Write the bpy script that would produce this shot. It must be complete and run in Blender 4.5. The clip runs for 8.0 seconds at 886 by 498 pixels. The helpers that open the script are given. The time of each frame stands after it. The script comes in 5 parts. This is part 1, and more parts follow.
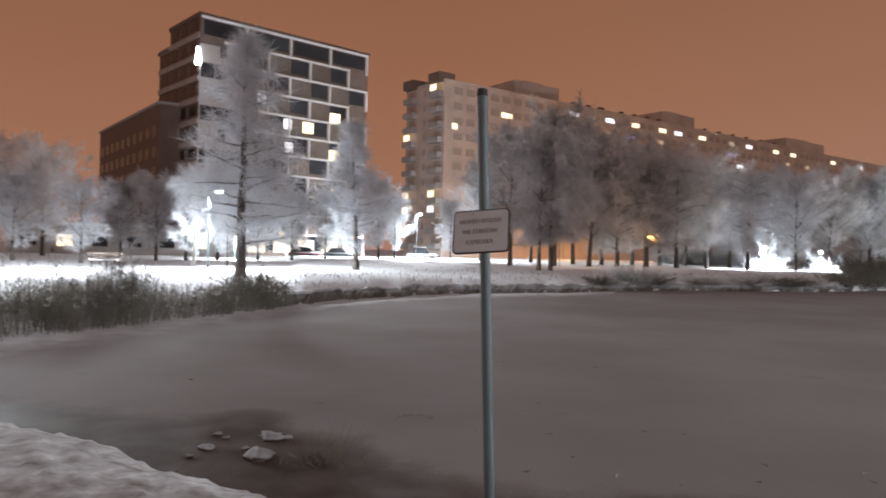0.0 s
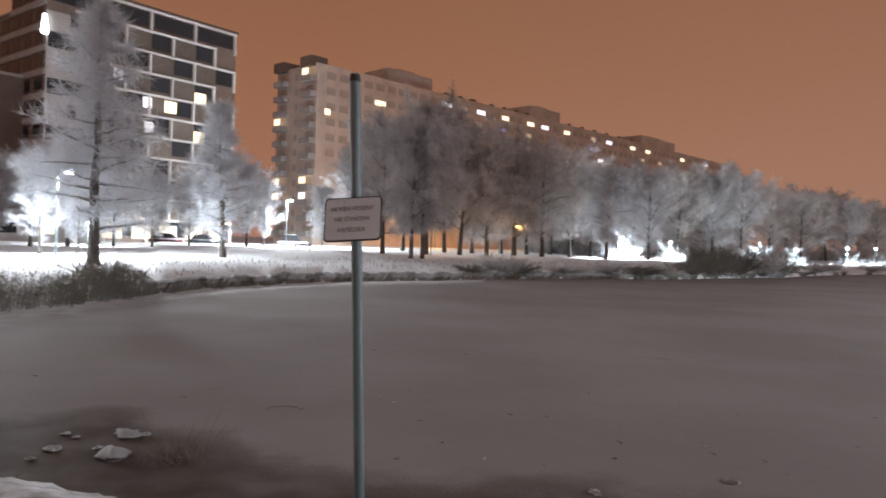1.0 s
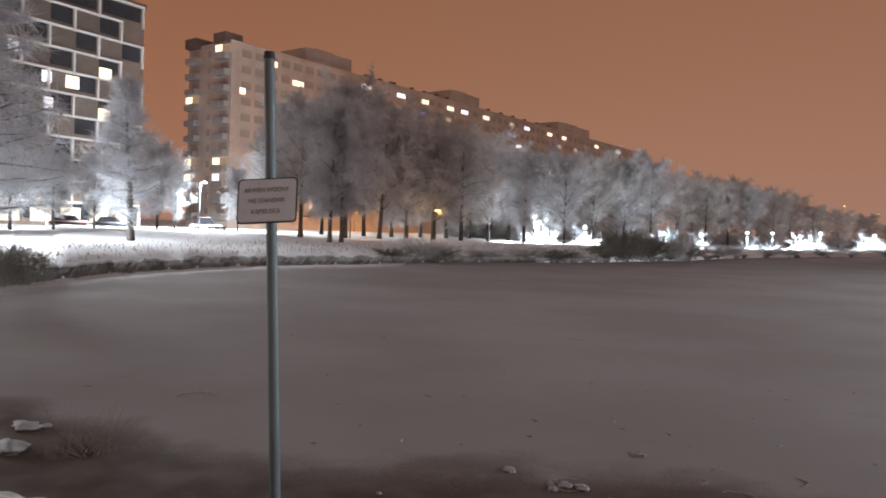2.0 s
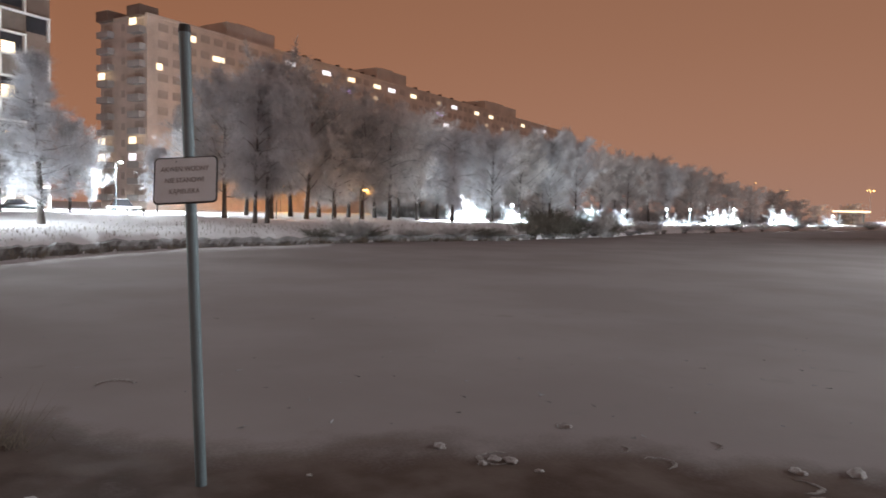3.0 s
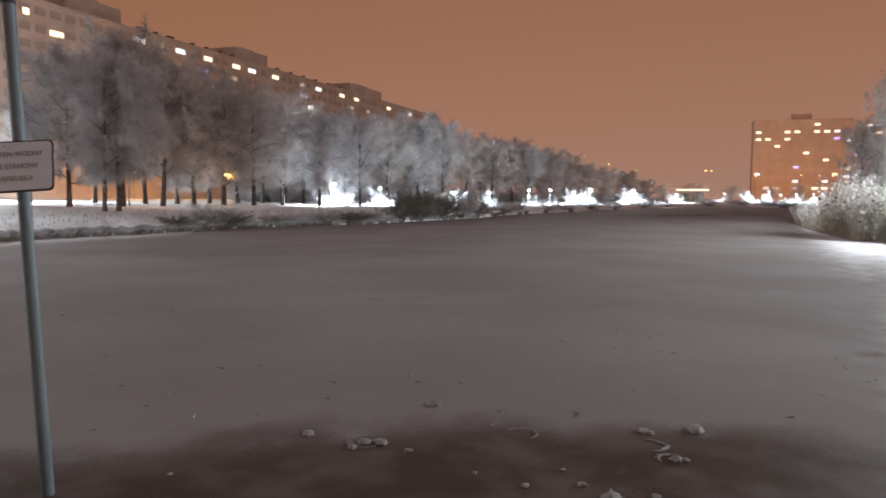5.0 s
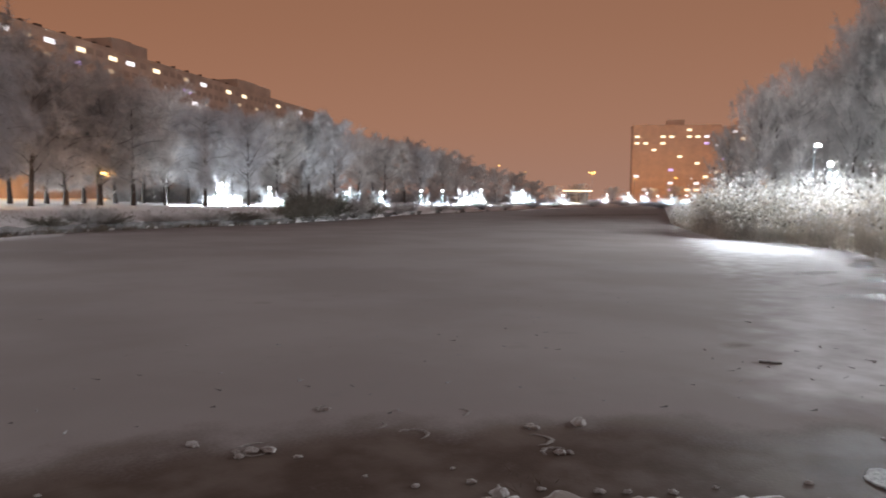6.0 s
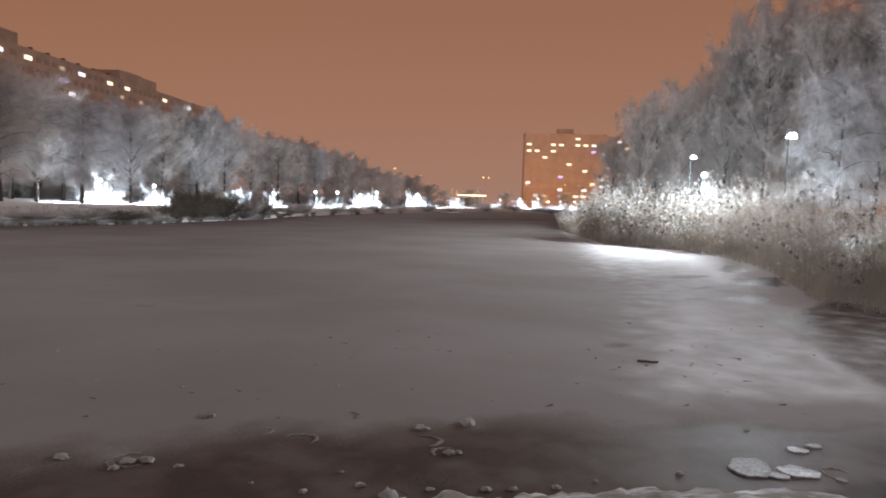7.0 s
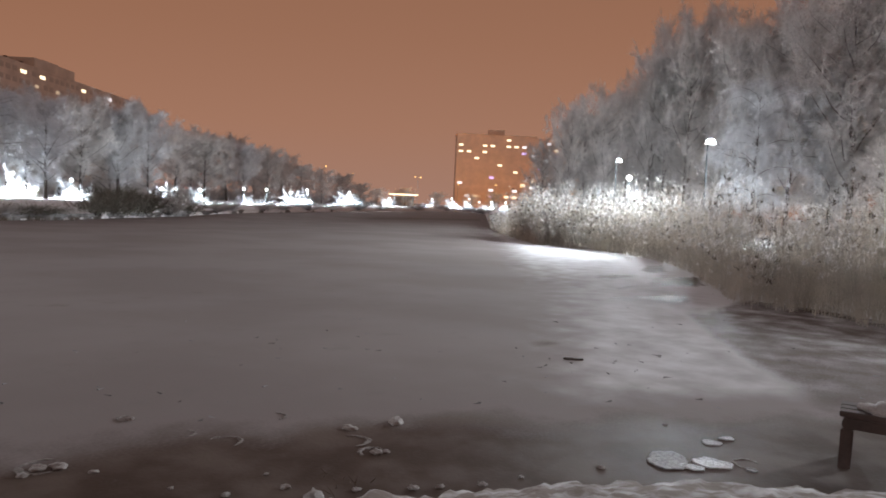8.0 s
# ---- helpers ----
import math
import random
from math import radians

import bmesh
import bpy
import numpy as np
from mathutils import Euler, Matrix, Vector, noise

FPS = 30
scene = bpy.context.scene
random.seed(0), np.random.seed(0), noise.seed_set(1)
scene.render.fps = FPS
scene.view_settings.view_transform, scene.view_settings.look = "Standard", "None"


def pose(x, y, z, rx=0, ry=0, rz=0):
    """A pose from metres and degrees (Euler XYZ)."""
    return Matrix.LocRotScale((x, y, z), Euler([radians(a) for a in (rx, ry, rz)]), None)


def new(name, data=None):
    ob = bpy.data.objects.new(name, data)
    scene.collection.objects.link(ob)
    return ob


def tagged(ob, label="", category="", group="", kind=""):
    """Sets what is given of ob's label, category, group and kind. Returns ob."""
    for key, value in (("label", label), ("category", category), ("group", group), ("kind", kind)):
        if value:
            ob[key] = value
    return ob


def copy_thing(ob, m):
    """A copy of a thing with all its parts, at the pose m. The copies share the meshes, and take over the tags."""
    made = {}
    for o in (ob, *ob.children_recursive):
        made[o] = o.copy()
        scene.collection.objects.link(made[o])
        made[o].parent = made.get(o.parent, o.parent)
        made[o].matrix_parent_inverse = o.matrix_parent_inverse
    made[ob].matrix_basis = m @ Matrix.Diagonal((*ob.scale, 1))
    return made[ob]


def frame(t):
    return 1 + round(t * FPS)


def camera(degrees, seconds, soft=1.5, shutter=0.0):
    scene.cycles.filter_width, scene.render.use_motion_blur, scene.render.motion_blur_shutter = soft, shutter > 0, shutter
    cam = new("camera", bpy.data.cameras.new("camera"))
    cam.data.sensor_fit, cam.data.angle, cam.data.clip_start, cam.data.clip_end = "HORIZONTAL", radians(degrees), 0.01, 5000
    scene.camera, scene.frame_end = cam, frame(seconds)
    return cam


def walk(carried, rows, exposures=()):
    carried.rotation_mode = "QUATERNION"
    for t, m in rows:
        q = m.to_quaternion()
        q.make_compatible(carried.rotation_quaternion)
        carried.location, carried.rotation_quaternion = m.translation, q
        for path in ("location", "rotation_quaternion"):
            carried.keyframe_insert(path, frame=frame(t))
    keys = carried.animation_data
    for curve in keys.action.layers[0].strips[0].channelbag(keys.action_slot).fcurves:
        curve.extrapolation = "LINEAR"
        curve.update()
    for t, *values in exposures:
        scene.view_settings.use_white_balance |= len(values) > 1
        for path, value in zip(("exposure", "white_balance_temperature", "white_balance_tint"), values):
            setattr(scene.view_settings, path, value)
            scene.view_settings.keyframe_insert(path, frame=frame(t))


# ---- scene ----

# ---------------- camera and walk ----------------
cam = camera(63.9, 8.0, soft=1.7, shutter=0.4)
ROWS = [
    (0.0, 0.000, 0.000, 2.000, 0.152, -1.380, 0.000),
    (0.5, 0.004, 0.024, 2.002, -0.241, -1.588, -5.138),
    (1.0, 0.007, 0.031, 2.001, -0.517, -1.850, -10.254),
    (1.5, 0.015, 0.026, 1.997, -0.947, -2.115, -13.760),
    (3.0, 0.043, 0.041, 1.988, -3.097, -1.461, -22.450),
    (3.5, 0.054, 0.035, 1.990, -3.662, -1.331, -25.281),
    (4.0, 0.058, 0.023, 1.990, -4.014, -1.091, -27.823),
    (5.5, 0.090, 0.005, 1.997, -4.242, -0.514, -36.795),
    (6.0, 0.098, -0.014, 2.009, -4.149, -0.713, -41.612),
    (6.5, 0.110, -0.033, 2.006, -3.959, -1.141, -45.946),
    (7.0, 0.116, -0.035, 2.004, -3.737, -1.837, -49.998),
    (7.5, 0.121, -0.049, 2.001, -3.585, -2.229, -53.058),
    (8.0, 0.125, -0.056, 2.003, -3.581, -2.555, -55.471),
]
walk(cam, [(t, pose(x, y, z, 90 + pitch, roll, yaw)) for t, x, y, z, pitch, roll, yaw in ROWS])

# ---------------- world: overcast night sky lit from below by the city ----------------
world = bpy.data.worlds.new("night_sky")
scene.world = world
world.use_nodes = True
wn, wl = world.node_tree.nodes, world.node_tree.links
wn.clear()
w_out, w_bg = wn.new("ShaderNodeOutputWorld"), wn.new("ShaderNodeBackground")
w_co, w_sep, w_ramp = wn.new("ShaderNodeTexCoord"), wn.new("ShaderNodeSeparateXYZ"), wn.new("ShaderNodeValToRGB")
wl.new(w_co.outputs["Generated"], w_sep.inputs[0])
wl.new(w_sep.outputs["Z"], w_ramp.inputs[0])
SKY = [(0.0, (0.352, 0.178, 0.118)), (0.10, (0.342, 0.159, 0.094)), (0.22, (0.306, 0.136, 0.076)), (0.36, (0.268, 0.116, 0.063)), (0.55, (0.18, 0.135, 0.12)), (1.0, (0.135, 0.13, 0.145))]
while len(w_ramp.color_ramp.elements) < len(SKY):
    w_ramp.color_ramp.elements.new(0.5)
for el, (p, c) in zip(w_ramp.color_ramp.elements, SKY):
    el.position, el.color = p, (*c, 1)
# the glow is paler and pinker towards the city centre, over the far end of the pond
w_dot, w_span, w_mix = wn.new("ShaderNodeVectorMath"), wn.new("ShaderNodeMapRange"), wn.new("ShaderNodeMix")
w_dot.operation = "DOT_PRODUCT"
w_dot.inputs[1].default_value = (math.sin(radians(62)), math.cos(radians(62)), 0)
wl.new(w_co.outputs["Generated"], w_dot.inputs[0])
wl.new(w_dot.outputs["Value"], w_span.inputs["Value"])
w_span.inputs["From Min"].default_value, w_span.inputs["From Max"].default_value = 0.45, 1.0
w_mix.data_type, w_mix.blend_type = "RGBA", "MULTIPLY"
w_mix.inputs[7].default_value = (1.05, 1.15, 1.28, 1)
wl.new(w_span.outputs[0], w_mix.inputs["Factor"])
wl.new(w_ramp.outputs[0], w_mix.inputs[6])
wl.new(w_mix.outputs[2], w_bg.inputs[0])
w_bg.inputs[1].default_value = 1.0
wl.new(w_bg.outputs[0], w_out.inputs[0])

COLD, SODIUM, WARM = (0.86, 0.94, 1.0), (1.0, 0.42, 0.08), (1.0, 0.72, 0.42)


def bulb(name, x, y, z, watts, colour=COLD, radius=0.15, down=0):
    """The light of a lamp head; down: a hooded head that lights what is below it."""
    data = bpy.data.lights.new(name, "SPOT" if down else "POINT")
    data.energy, data.color, data.shadow_soft_size = watts, colour, radius
    if down:
        data.spot_size, data.spot_blend = radians(down), 0.15
    ob = new(name, data)
    ob.location = (x, y, z)
    return ob


# ---------------- materials ----------------
def mat(name, colour, rough=0.8, metal=0.0, scale=6.0, vary=0.25, bump=0.2, fine=40.0, snow=0.0, random=0.0, emit=None, power=0.0, dist=0.02, thin=0.0):
    """A surface with variation at two scales; snow: how much snow lies on what faces up."""
    m = bpy.data.materials.new(name)
    m.use_nodes = True
    n, l = m.node_tree.nodes, m.node_tree.links
    b = n["Principled BSDF"]
    co = n.new("ShaderNodeTexCoord")
    big, small = n.new("ShaderNodeTexNoise"), n.new("ShaderNodeTexNoise")
    big.inputs["Scale"].default_value, small.inputs["Scale"].default_value = scale, fine
    big.inputs["Detail"].default_value, small.inputs["Detail"].default_value = 4, 3
    for q in (big, small):
        l.new(co.outputs["Object"], q.inputs["Vector"])
    mix = n.new("ShaderNodeMath")
    mix.operation = "MULTIPLY_ADD"
    l.new(small.outputs[0], mix.inputs[0])
    mix.inputs[1].default_value = 0.4
    l.new(big.outputs[0], mix.inputs[2])
    rng = n.new("ShaderNodeMapRange")
    rng.inputs["From Min"].default_value, rng.inputs["From Max"].default_value = 0.4, 1.0
    rng.inputs["To Min"].default_value, rng.inputs["To Max"].default_value = 1 - vary, 1 + vary
    l.new(mix.outputs[0], rng.inputs["Value"])
    value = rng.outputs[0]
    if random:
        info, r2 = n.new("ShaderNodeObjectInfo"), n.new("ShaderNodeMapRange")
        l.new(info.outputs["Random"], r2.inputs["Value"])
        r2.inputs["To Min"].default_value, r2.inputs["To Max"].default_value = 1 - random, 1 + random
        mul = n.new("ShaderNodeMath")
        mul.operation = "MULTIPLY"
        l.new(value, mul.inputs[0]), l.new(r2.outputs[0], mul.inputs[1])
        value = mul.outputs[0]
    tint = n.new("ShaderNodeVectorMath")
    tint.operation = "SCALE"
    tint.inputs[0].default_value = colour
    l.new(value, tint.inputs["Scale"])
    out = tint.outputs[0]
    if snow:
        geo, sep, up = n.new("ShaderNodeNewGeometry"), n.new("ShaderNodeSeparateXYZ"), n.new("ShaderNodeMapRange")
        l.new(geo.outputs["Normal"], sep.inputs[0])
        add = n.new("ShaderNodeMath")
        add.operation = "MULTIPLY_ADD"
        l.new(big.outputs[0], add.inputs[0])
        add.inputs[1].default_value = 0.6
        l.new(sep.outputs["Z"], add.inputs[2])
        l.new(add.outputs[0], up.inputs["Value"])
        up.inputs["From Min"].default_value, up.inputs["From Max"].default_value = 0.45, 0.85
        up.inputs["To Max"].default_value = snow
        cm = n.new("ShaderNodeMix")
        cm.data_type = "RGBA"
        l.new(up.outputs[0], cm.inputs["Factor"])
        l.new(out, cm.inputs[6])
        cm.inputs[7].default_value = (0.78, 0.8, 0.83, 1)
        out = cm.outputs[2]
    l.new(out, b.inputs["Base Color"])
    b.inputs["Roughness"].default_value, b.inputs["Metallic"].default_value = rough, metal
    if bump:
        bp = n.new("ShaderNodeBump")
        bp.inputs["Strength"].default_value, bp.inputs["Distance"].default_value = bump, dist
        l.new(mix.outputs[0], bp.inputs["Height"])
        l.new(bp.outputs[0], b.inputs["Normal"])
    if emit:
        b.inputs["Emission Color"].default_value, b.inputs["Emission Strength"].default_value = (*emit, 1), power
    if thin:
        tr, ms = n.new("ShaderNodeBsdfTranslucent"), n.new("ShaderNodeMixShader")
        l.new(out, tr.inputs["Color"])
        ms.inputs[0].default_value = thin
        l.new(b.outputs[0], ms.inputs[1]), l.new(tr.outputs[0], ms.inputs[2])
        l.new(ms.outputs[0], n["Material Output"].inputs["Surface"])
    return m


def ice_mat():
    """Snow-dusted pond ice; the attribute 'wet' says where it is bare, dark and glossy. A second attribute paints
    lamplight into the snow colour.
    """
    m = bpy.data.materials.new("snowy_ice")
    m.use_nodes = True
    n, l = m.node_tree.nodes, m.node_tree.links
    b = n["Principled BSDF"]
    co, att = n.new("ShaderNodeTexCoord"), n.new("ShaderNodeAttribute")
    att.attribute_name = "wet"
    lamplit = n.new("ShaderNodeAttribute")
    lamplit.attribute_name = "lamplit"

    def tex(scale, detail=5, stretch=None):
        t = n.new("ShaderNodeTexNoise")
        t.inputs["Scale"].default_value, t.inputs["Detail"].default_value = scale, detail
        if stretch:
            mp = n.new("ShaderNodeMapping")
            mp.inputs["Scale"].default_value = stretch
            l.new(co.outputs["Object"], mp.inputs[0]), l.new(mp.outputs[0], t.inputs["Vector"])
        else:
            l.new(co.outputs["Object"], t.inputs["Vector"])
        return t.outputs[0]

    def math(op, a, c, d=None):
        q = n.new("ShaderNodeMath")
        q.operation = op
        for s, v in zip(q.inputs, (a, c, d)):
            if v is None:
                continue
            if isinstance(v, (int, float)):
                s.default_value = v
            else:
                l.new(v, s)
        return q.outputs[0]

    def span(v, a, c, lo=0.0, hi=1.0):
        q = n.new("ShaderNodeMapRange")
        q.interpolation_type = "SMOOTHSTEP"
        for k, x in (("From Min", a), ("From Max", c), ("To Min", lo), ("To Max", hi)):
            q.inputs[k].default_value = x
        l.new(v, q.inputs["Value"])
        return q.outputs[0]

    def blend(f, a, c):
        q = n.new("ShaderNodeMix")
        q.data_type = "RGBA"
        l.new(f, q.inputs["Factor"])
        for s, v in ((q.inputs[6], a), (q.inputs[7], c)):
            if isinstance(v, tuple):
                s.default_value = (*v, 1)
            else:
                l.new(v, s)
        return q.outputs[2]

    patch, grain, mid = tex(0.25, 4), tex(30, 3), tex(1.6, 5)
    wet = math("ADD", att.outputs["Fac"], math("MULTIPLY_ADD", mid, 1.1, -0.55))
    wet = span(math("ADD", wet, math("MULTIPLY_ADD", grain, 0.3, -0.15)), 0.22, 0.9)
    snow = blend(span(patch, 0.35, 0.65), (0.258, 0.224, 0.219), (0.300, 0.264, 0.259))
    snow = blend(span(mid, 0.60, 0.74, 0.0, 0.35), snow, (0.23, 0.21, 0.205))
    # whiter base colour painted where lamplight falls across the ice
    lit_cover = span(math("ADD", lamplit.outputs["Fac"], math("MULTIPLY_ADD", mid, 0.5, -0.25)), 0.1, 0.85)
    snow = blend(lit_cover, snow, (0.78, 0.775, 0.79))
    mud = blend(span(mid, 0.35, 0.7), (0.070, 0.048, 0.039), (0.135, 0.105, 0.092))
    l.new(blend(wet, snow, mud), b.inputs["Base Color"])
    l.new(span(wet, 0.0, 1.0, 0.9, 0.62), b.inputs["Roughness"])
    b.inputs["Specular IOR Level"].default_value = 0.08
    bp = n.new("ShaderNodeBump")
    bp.inputs["Strength"].default_value, bp.inputs["Distance"].default_value = 0.35, 0.02
    l.new(math("MULTIPLY_ADD", mid, 1.0, math("MULTIPLY", grain, 0.35)), bp.inputs["Height"])
    l.new(bp.outputs[0], b.inputs["Normal"])
    return m


def ground_mat():
    """Trodden snow; the attribute 'mud' says where earth shows through."""
    m = mat("trodden_snow", (0.80, 0.80, 0.82), 0.9, scale=1.2, vary=0.12, bump=0.5, fine=14, dist=0.05)
    n, l = m.node_tree.nodes, m.node_tree.links
    b = n["Principled BSDF"]
    old = b.inputs["Base Color"].links[0].from_socket
    att, tex, co, add, rng, mix = n.new("ShaderNodeAttribute"), n.new("ShaderNodeTexNoise"), n.new("ShaderNodeTexCoord"), n.new("ShaderNodeMath"), n.new("ShaderNodeMapRange"), n.new("ShaderNodeMix")
    att.attribute_name = "mud"
    tex.inputs["Scale"].default_value, tex.inputs["Detail"].default_value = 5.0, 6
    l.new(co.outputs["Object"], tex.inputs["Vector"])
    add.operation = "ADD"
    l.new(att.outputs["Fac"], add.inputs[0]), l.new(tex.outputs[0], add.inputs[1])
    rng.inputs["From Min"].default_value, rng.inputs["From Max"].default_value = 0.62, 1.1
    l.new(add.outputs[0], rng.inputs["Value"])
    mix.data_type = "RGBA"
    l.new(rng.outputs[0], mix.inputs["Factor"]), l.new(old, mix.inputs[6])
    mix.inputs[7].default_value = (0.17, 0.13, 0.112, 1)
    l.new(mix.outputs[2], b.inputs["Base Color"])
    return m


M_ICE = ice_mat()
M_SNOW = ground_mat()
M_SNOWCAP = mat("fresh_snow", (0.84, 0.84, 0.86), 0.85, scale=4, vary=0.06, bump=0.4, fine=60)
M_FROST = mat("frosted_twigs", (0.66, 0.67, 0.69), 0.9, scale=0.5, vary=0.35, bump=0, random=0.15, thin=0.5)
M_FROSTPALE = mat("thick_hoar_frost", (0.68, 0.70, 0.73), 0.9, scale=0.6, vary=0.25, bump=0, random=0.1, thin=0.4)
M_FROSTDARK = mat("thinly_frosted_twigs", (0.74, 0.73, 0.725), 0.9, scale=0.5, vary=0.35, bump=0, random=0.15, thin=0.5)
M_BARK = mat("dark_bark", (0.085, 0.075, 0.068), 0.9, scale=5, vary=0.4, bump=0.6, fine=30, snow=0.5)
M_LIMB = mat("frost_rimmed_bark", (0.20, 0.19, 0.185), 0.9, scale=4, vary=0.4, bump=0.3, fine=30, snow=0.7)
M_REED = mat("dry_reed", (0.60, 0.56, 0.505), 0.8, scale=1.5, vary=0.45, bump=0, thin=0.45)
M_REEDDARK = mat("dead_sedge", (0.26, 0.255, 0.225), 0.85, scale=1.2, vary=0.5, bump=0, thin=0.2)
M_PLUMEDARK = mat("dark_seed_head", (0.09, 0.075, 0.06), 0.9, scale=2.5, vary=0.5, bump=0)
M_PLUME = mat("reed_plume_frosted", (0.74, 0.73, 0.73), 0.9, scale=2.5, vary=0.7, bump=0, thin=0.35)
M_STEEL = mat("galvanised_steel", (0.15, 0.19, 0.205), 0.5, 0.3, scale=3, vary=0.2, bump=0.08, fine=60)
M_SIGN = mat("white_sign_sheet", (0.62, 0.66, 0.70), 0.5, scale=4, vary=0.08, bump=0.03)
M_BLACK = mat("black_paint", (0.03, 0.03, 0.032), 0.55, scale=8, vary=0.2, bump=0.05)
M_LETTER = mat("faded_black_lettering", (0.16, 0.16, 0.17), 0.6, scale=30, vary=0.4, bump=0)
M_WOOD = mat("wet_brown_planks", (0.12, 0.085, 0.07), 0.6, scale=4, vary=0.4, bump=0.4, fine=30, random=0.2)
M_DARKWOOD = mat("dark_wet_timber", (0.055, 0.038, 0.034), 0.55, scale=4, vary=0.4, bump=0.4, fine=30, random=0.2)
M_PANEL_A = mat("dark_brown_cladding", (0.16, 0.115, 0.092), 0.7, scale=0.6, vary=0.2, bump=0.1, fine=6)
M_INFILL = mat("brown_grey_infill", (0.115, 0.088, 0.072), 0.7, scale=0.8, vary=0.25, bump=0.1, fine=6, random=0.15)
M_PLASTER_A = mat("pale_grey_plaster", (0.42, 0.40, 0.385), 0.85, scale=0.5, vary=0.15, bump=0.1, fine=8)
M_WHITE = mat("white_painted_frame", (0.80, 0.79, 0.77), 0.6, scale=2, vary=0.1, bump=0.05)
M_PANEL_B = mat("weathered_concrete_panel", (0.58, 0.49, 0.43), 0.85, scale=0.25, vary=0.25, bump=0.15, fine=4)
M_GLASS = mat("dark_window_glass", (0.03, 0.03, 0.034), 0.12, scale=0.4, vary=0.3, bump=0)
M_GLASS.node_tree.nodes["Principled BSDF"].inputs["Specular IOR Level"].default_value = 0.2
# pale orange tone stands in for the haze over the far towers
M_PANEL_HAZED = mat("haze_tinted_panel", (0.86, 0.64, 0.50), 0.85, scale=0.25, vary=0.15, bump=0.1, fine=4)
# curtained panes, lightened towards the wall colour to imitate haze
M_CURTAIN_HAZED = mat("haze_faded_curtained_window", (0.42, 0.35, 0.305), 0.35, scale=0.4, vary=0.4, bump=0)
M_LIT = mat("lit_room_warm", (0.6, 0.5, 0.3), 0.6, scale=0.7, vary=0.5, bump=0, emit=(1.0, 0.80, 0.54), power=1.9)
M_LITDIM = mat("dim_lit_hallway", (0.5, 0.42, 0.32), 0.6, scale=0.7, vary=0.5, bump=0, emit=(1.0, 0.74, 0.5), power=0.42)
M_LITCOLD = mat("lit_room_white", (0.6, 0.6, 0.6), 0.6, scale=0.7, vary=0.5, bump=0, emit=(0.95, 0.92, 1.0), power=1.5)
M_LITVIOLET = mat("lit_room_violet", (0.4, 0.3, 0.6), 0.6, scale=0.7, vary=0.5, bump=0, emit=(0.62, 0.45, 1.0), power=1.5)
M_LAMP = mat("white_lamp_glow", (0.9, 0.9, 0.9), 0.4, bump=0, vary=0.02, emit=(0.92, 0.97, 1.0), power=9.0)
M_LAMPWARM = mat("sodium_lamp_glow", (0.9, 0.7, 0.4), 0.4, bump=0, vary=0.02, emit=(1.0, 0.55, 0.16), power=6.0)
M_TYRE = mat("tyre_rubber", (0.02, 0.02, 0.02), 0.8, bump=0)
M_CARRED = mat("dark_red_car_paint", (0.12, 0.03, 0.03), 0.3, 0.2, bump=0, vary=0.1, snow=0.4)
M_CARDARK = mat("dark_car_paint", (0.04, 0.045, 0.05), 0.3, 0.2, bump=0, vary=0.1, snow=0.4)
M_CARWHITE = mat("white_car_paint", (0.7, 0.7, 0.7), 0.35, bump=0, vary=0.05, snow=0.5)
M_SOIL = mat("dark_bank_soil", (0.06, 0.052, 0.046), 0.9, scale=2, vary=0.4, bump=0.6, fine=20, snow=0.35)
M_STONE = mat("wet_stone", (0.13, 0.11, 0.10), 0.6, scale=5, vary=0.5, bump=0.7, snow=0.4)
M_PLATE = mat("white_ice", (0.55, 0.57, 0.60), 0.55, scale=7, vary=0.5, bump=0.8, fine=25)
M_PLATEGREY = mat("grey_wet_ice", (0.27, 0.27, 0.28), 0.65, scale=9, vary=0.6, bump=0.5, fine=30, snow=0.0)
M_GRASS = mat("dry_bank_grass", (0.16, 0.13, 0.10), 0.9, scale=2, vary=0.4, bump=0)


# ---------------- mesh helpers ----------------
def part(name, bm, material, parent=None, label="", smooth=False):
    me = bpy.data.meshes.new(name)
    bm.to_mesh(me)
    bm.free()
    if smooth:
        me.polygons.foreach_set("use_smooth", [True] * len(me.polygons))
    me.materials.append(material)
    ob = new(name, me)
    if parent:
        ob.parent = parent
    return tagged(ob, label)


def sheet(name, verts, faces, material, parent=None, label="", smooth=False):
    me = bpy.data.meshes.new(name)
    me.from_pydata([tuple(v) for v in np.asarray(verts, float).tolist()], [], np.asarray(faces).tolist() if isinstance(faces, np.ndarray) else faces)
    if smooth:
        me.polygons.foreach_set("use_smooth", [True] * len(me.polygons))
    me.materials.append(material)
    me.update()
    ob = new(name, me)
    if parent:
        ob.parent = parent
    return tagged(ob, label)


def thing(name, m=None, label="", category="", group="", kind=""):
    ob = new(name)
    ob.empty_display_size = 0.3
    if m is not None:
        ob.matrix_basis = m
    return tagged(ob, label, category, group, kind)


def box(bm, x0, y0, z0, x1, y1, z1, bevel=0.0):
    r = bmesh.ops.create_cube(bm, size=1)
    bmesh.ops.transform(bm, matrix=Matrix.Translation(((x0 + x1) / 2, (y0 + y1) / 2, (z0 + z1) / 2)) @ Matrix.Diagonal((x1 - x0, y1 - y0, z1 - z0, 1)), verts=r["verts"])
    if bevel:
        es = {e for v in r["verts"] for e in v.link_edges}
        bmesh.ops.bevel(bm, geom=list(es), offset=bevel, segments=2, affect="EDGES")
    return bm


def boxes(*spans, bevel=0.0):
    bm = bmesh.new()
    for s in spans:
        box(bm, *s, bevel=bevel)
    return bm


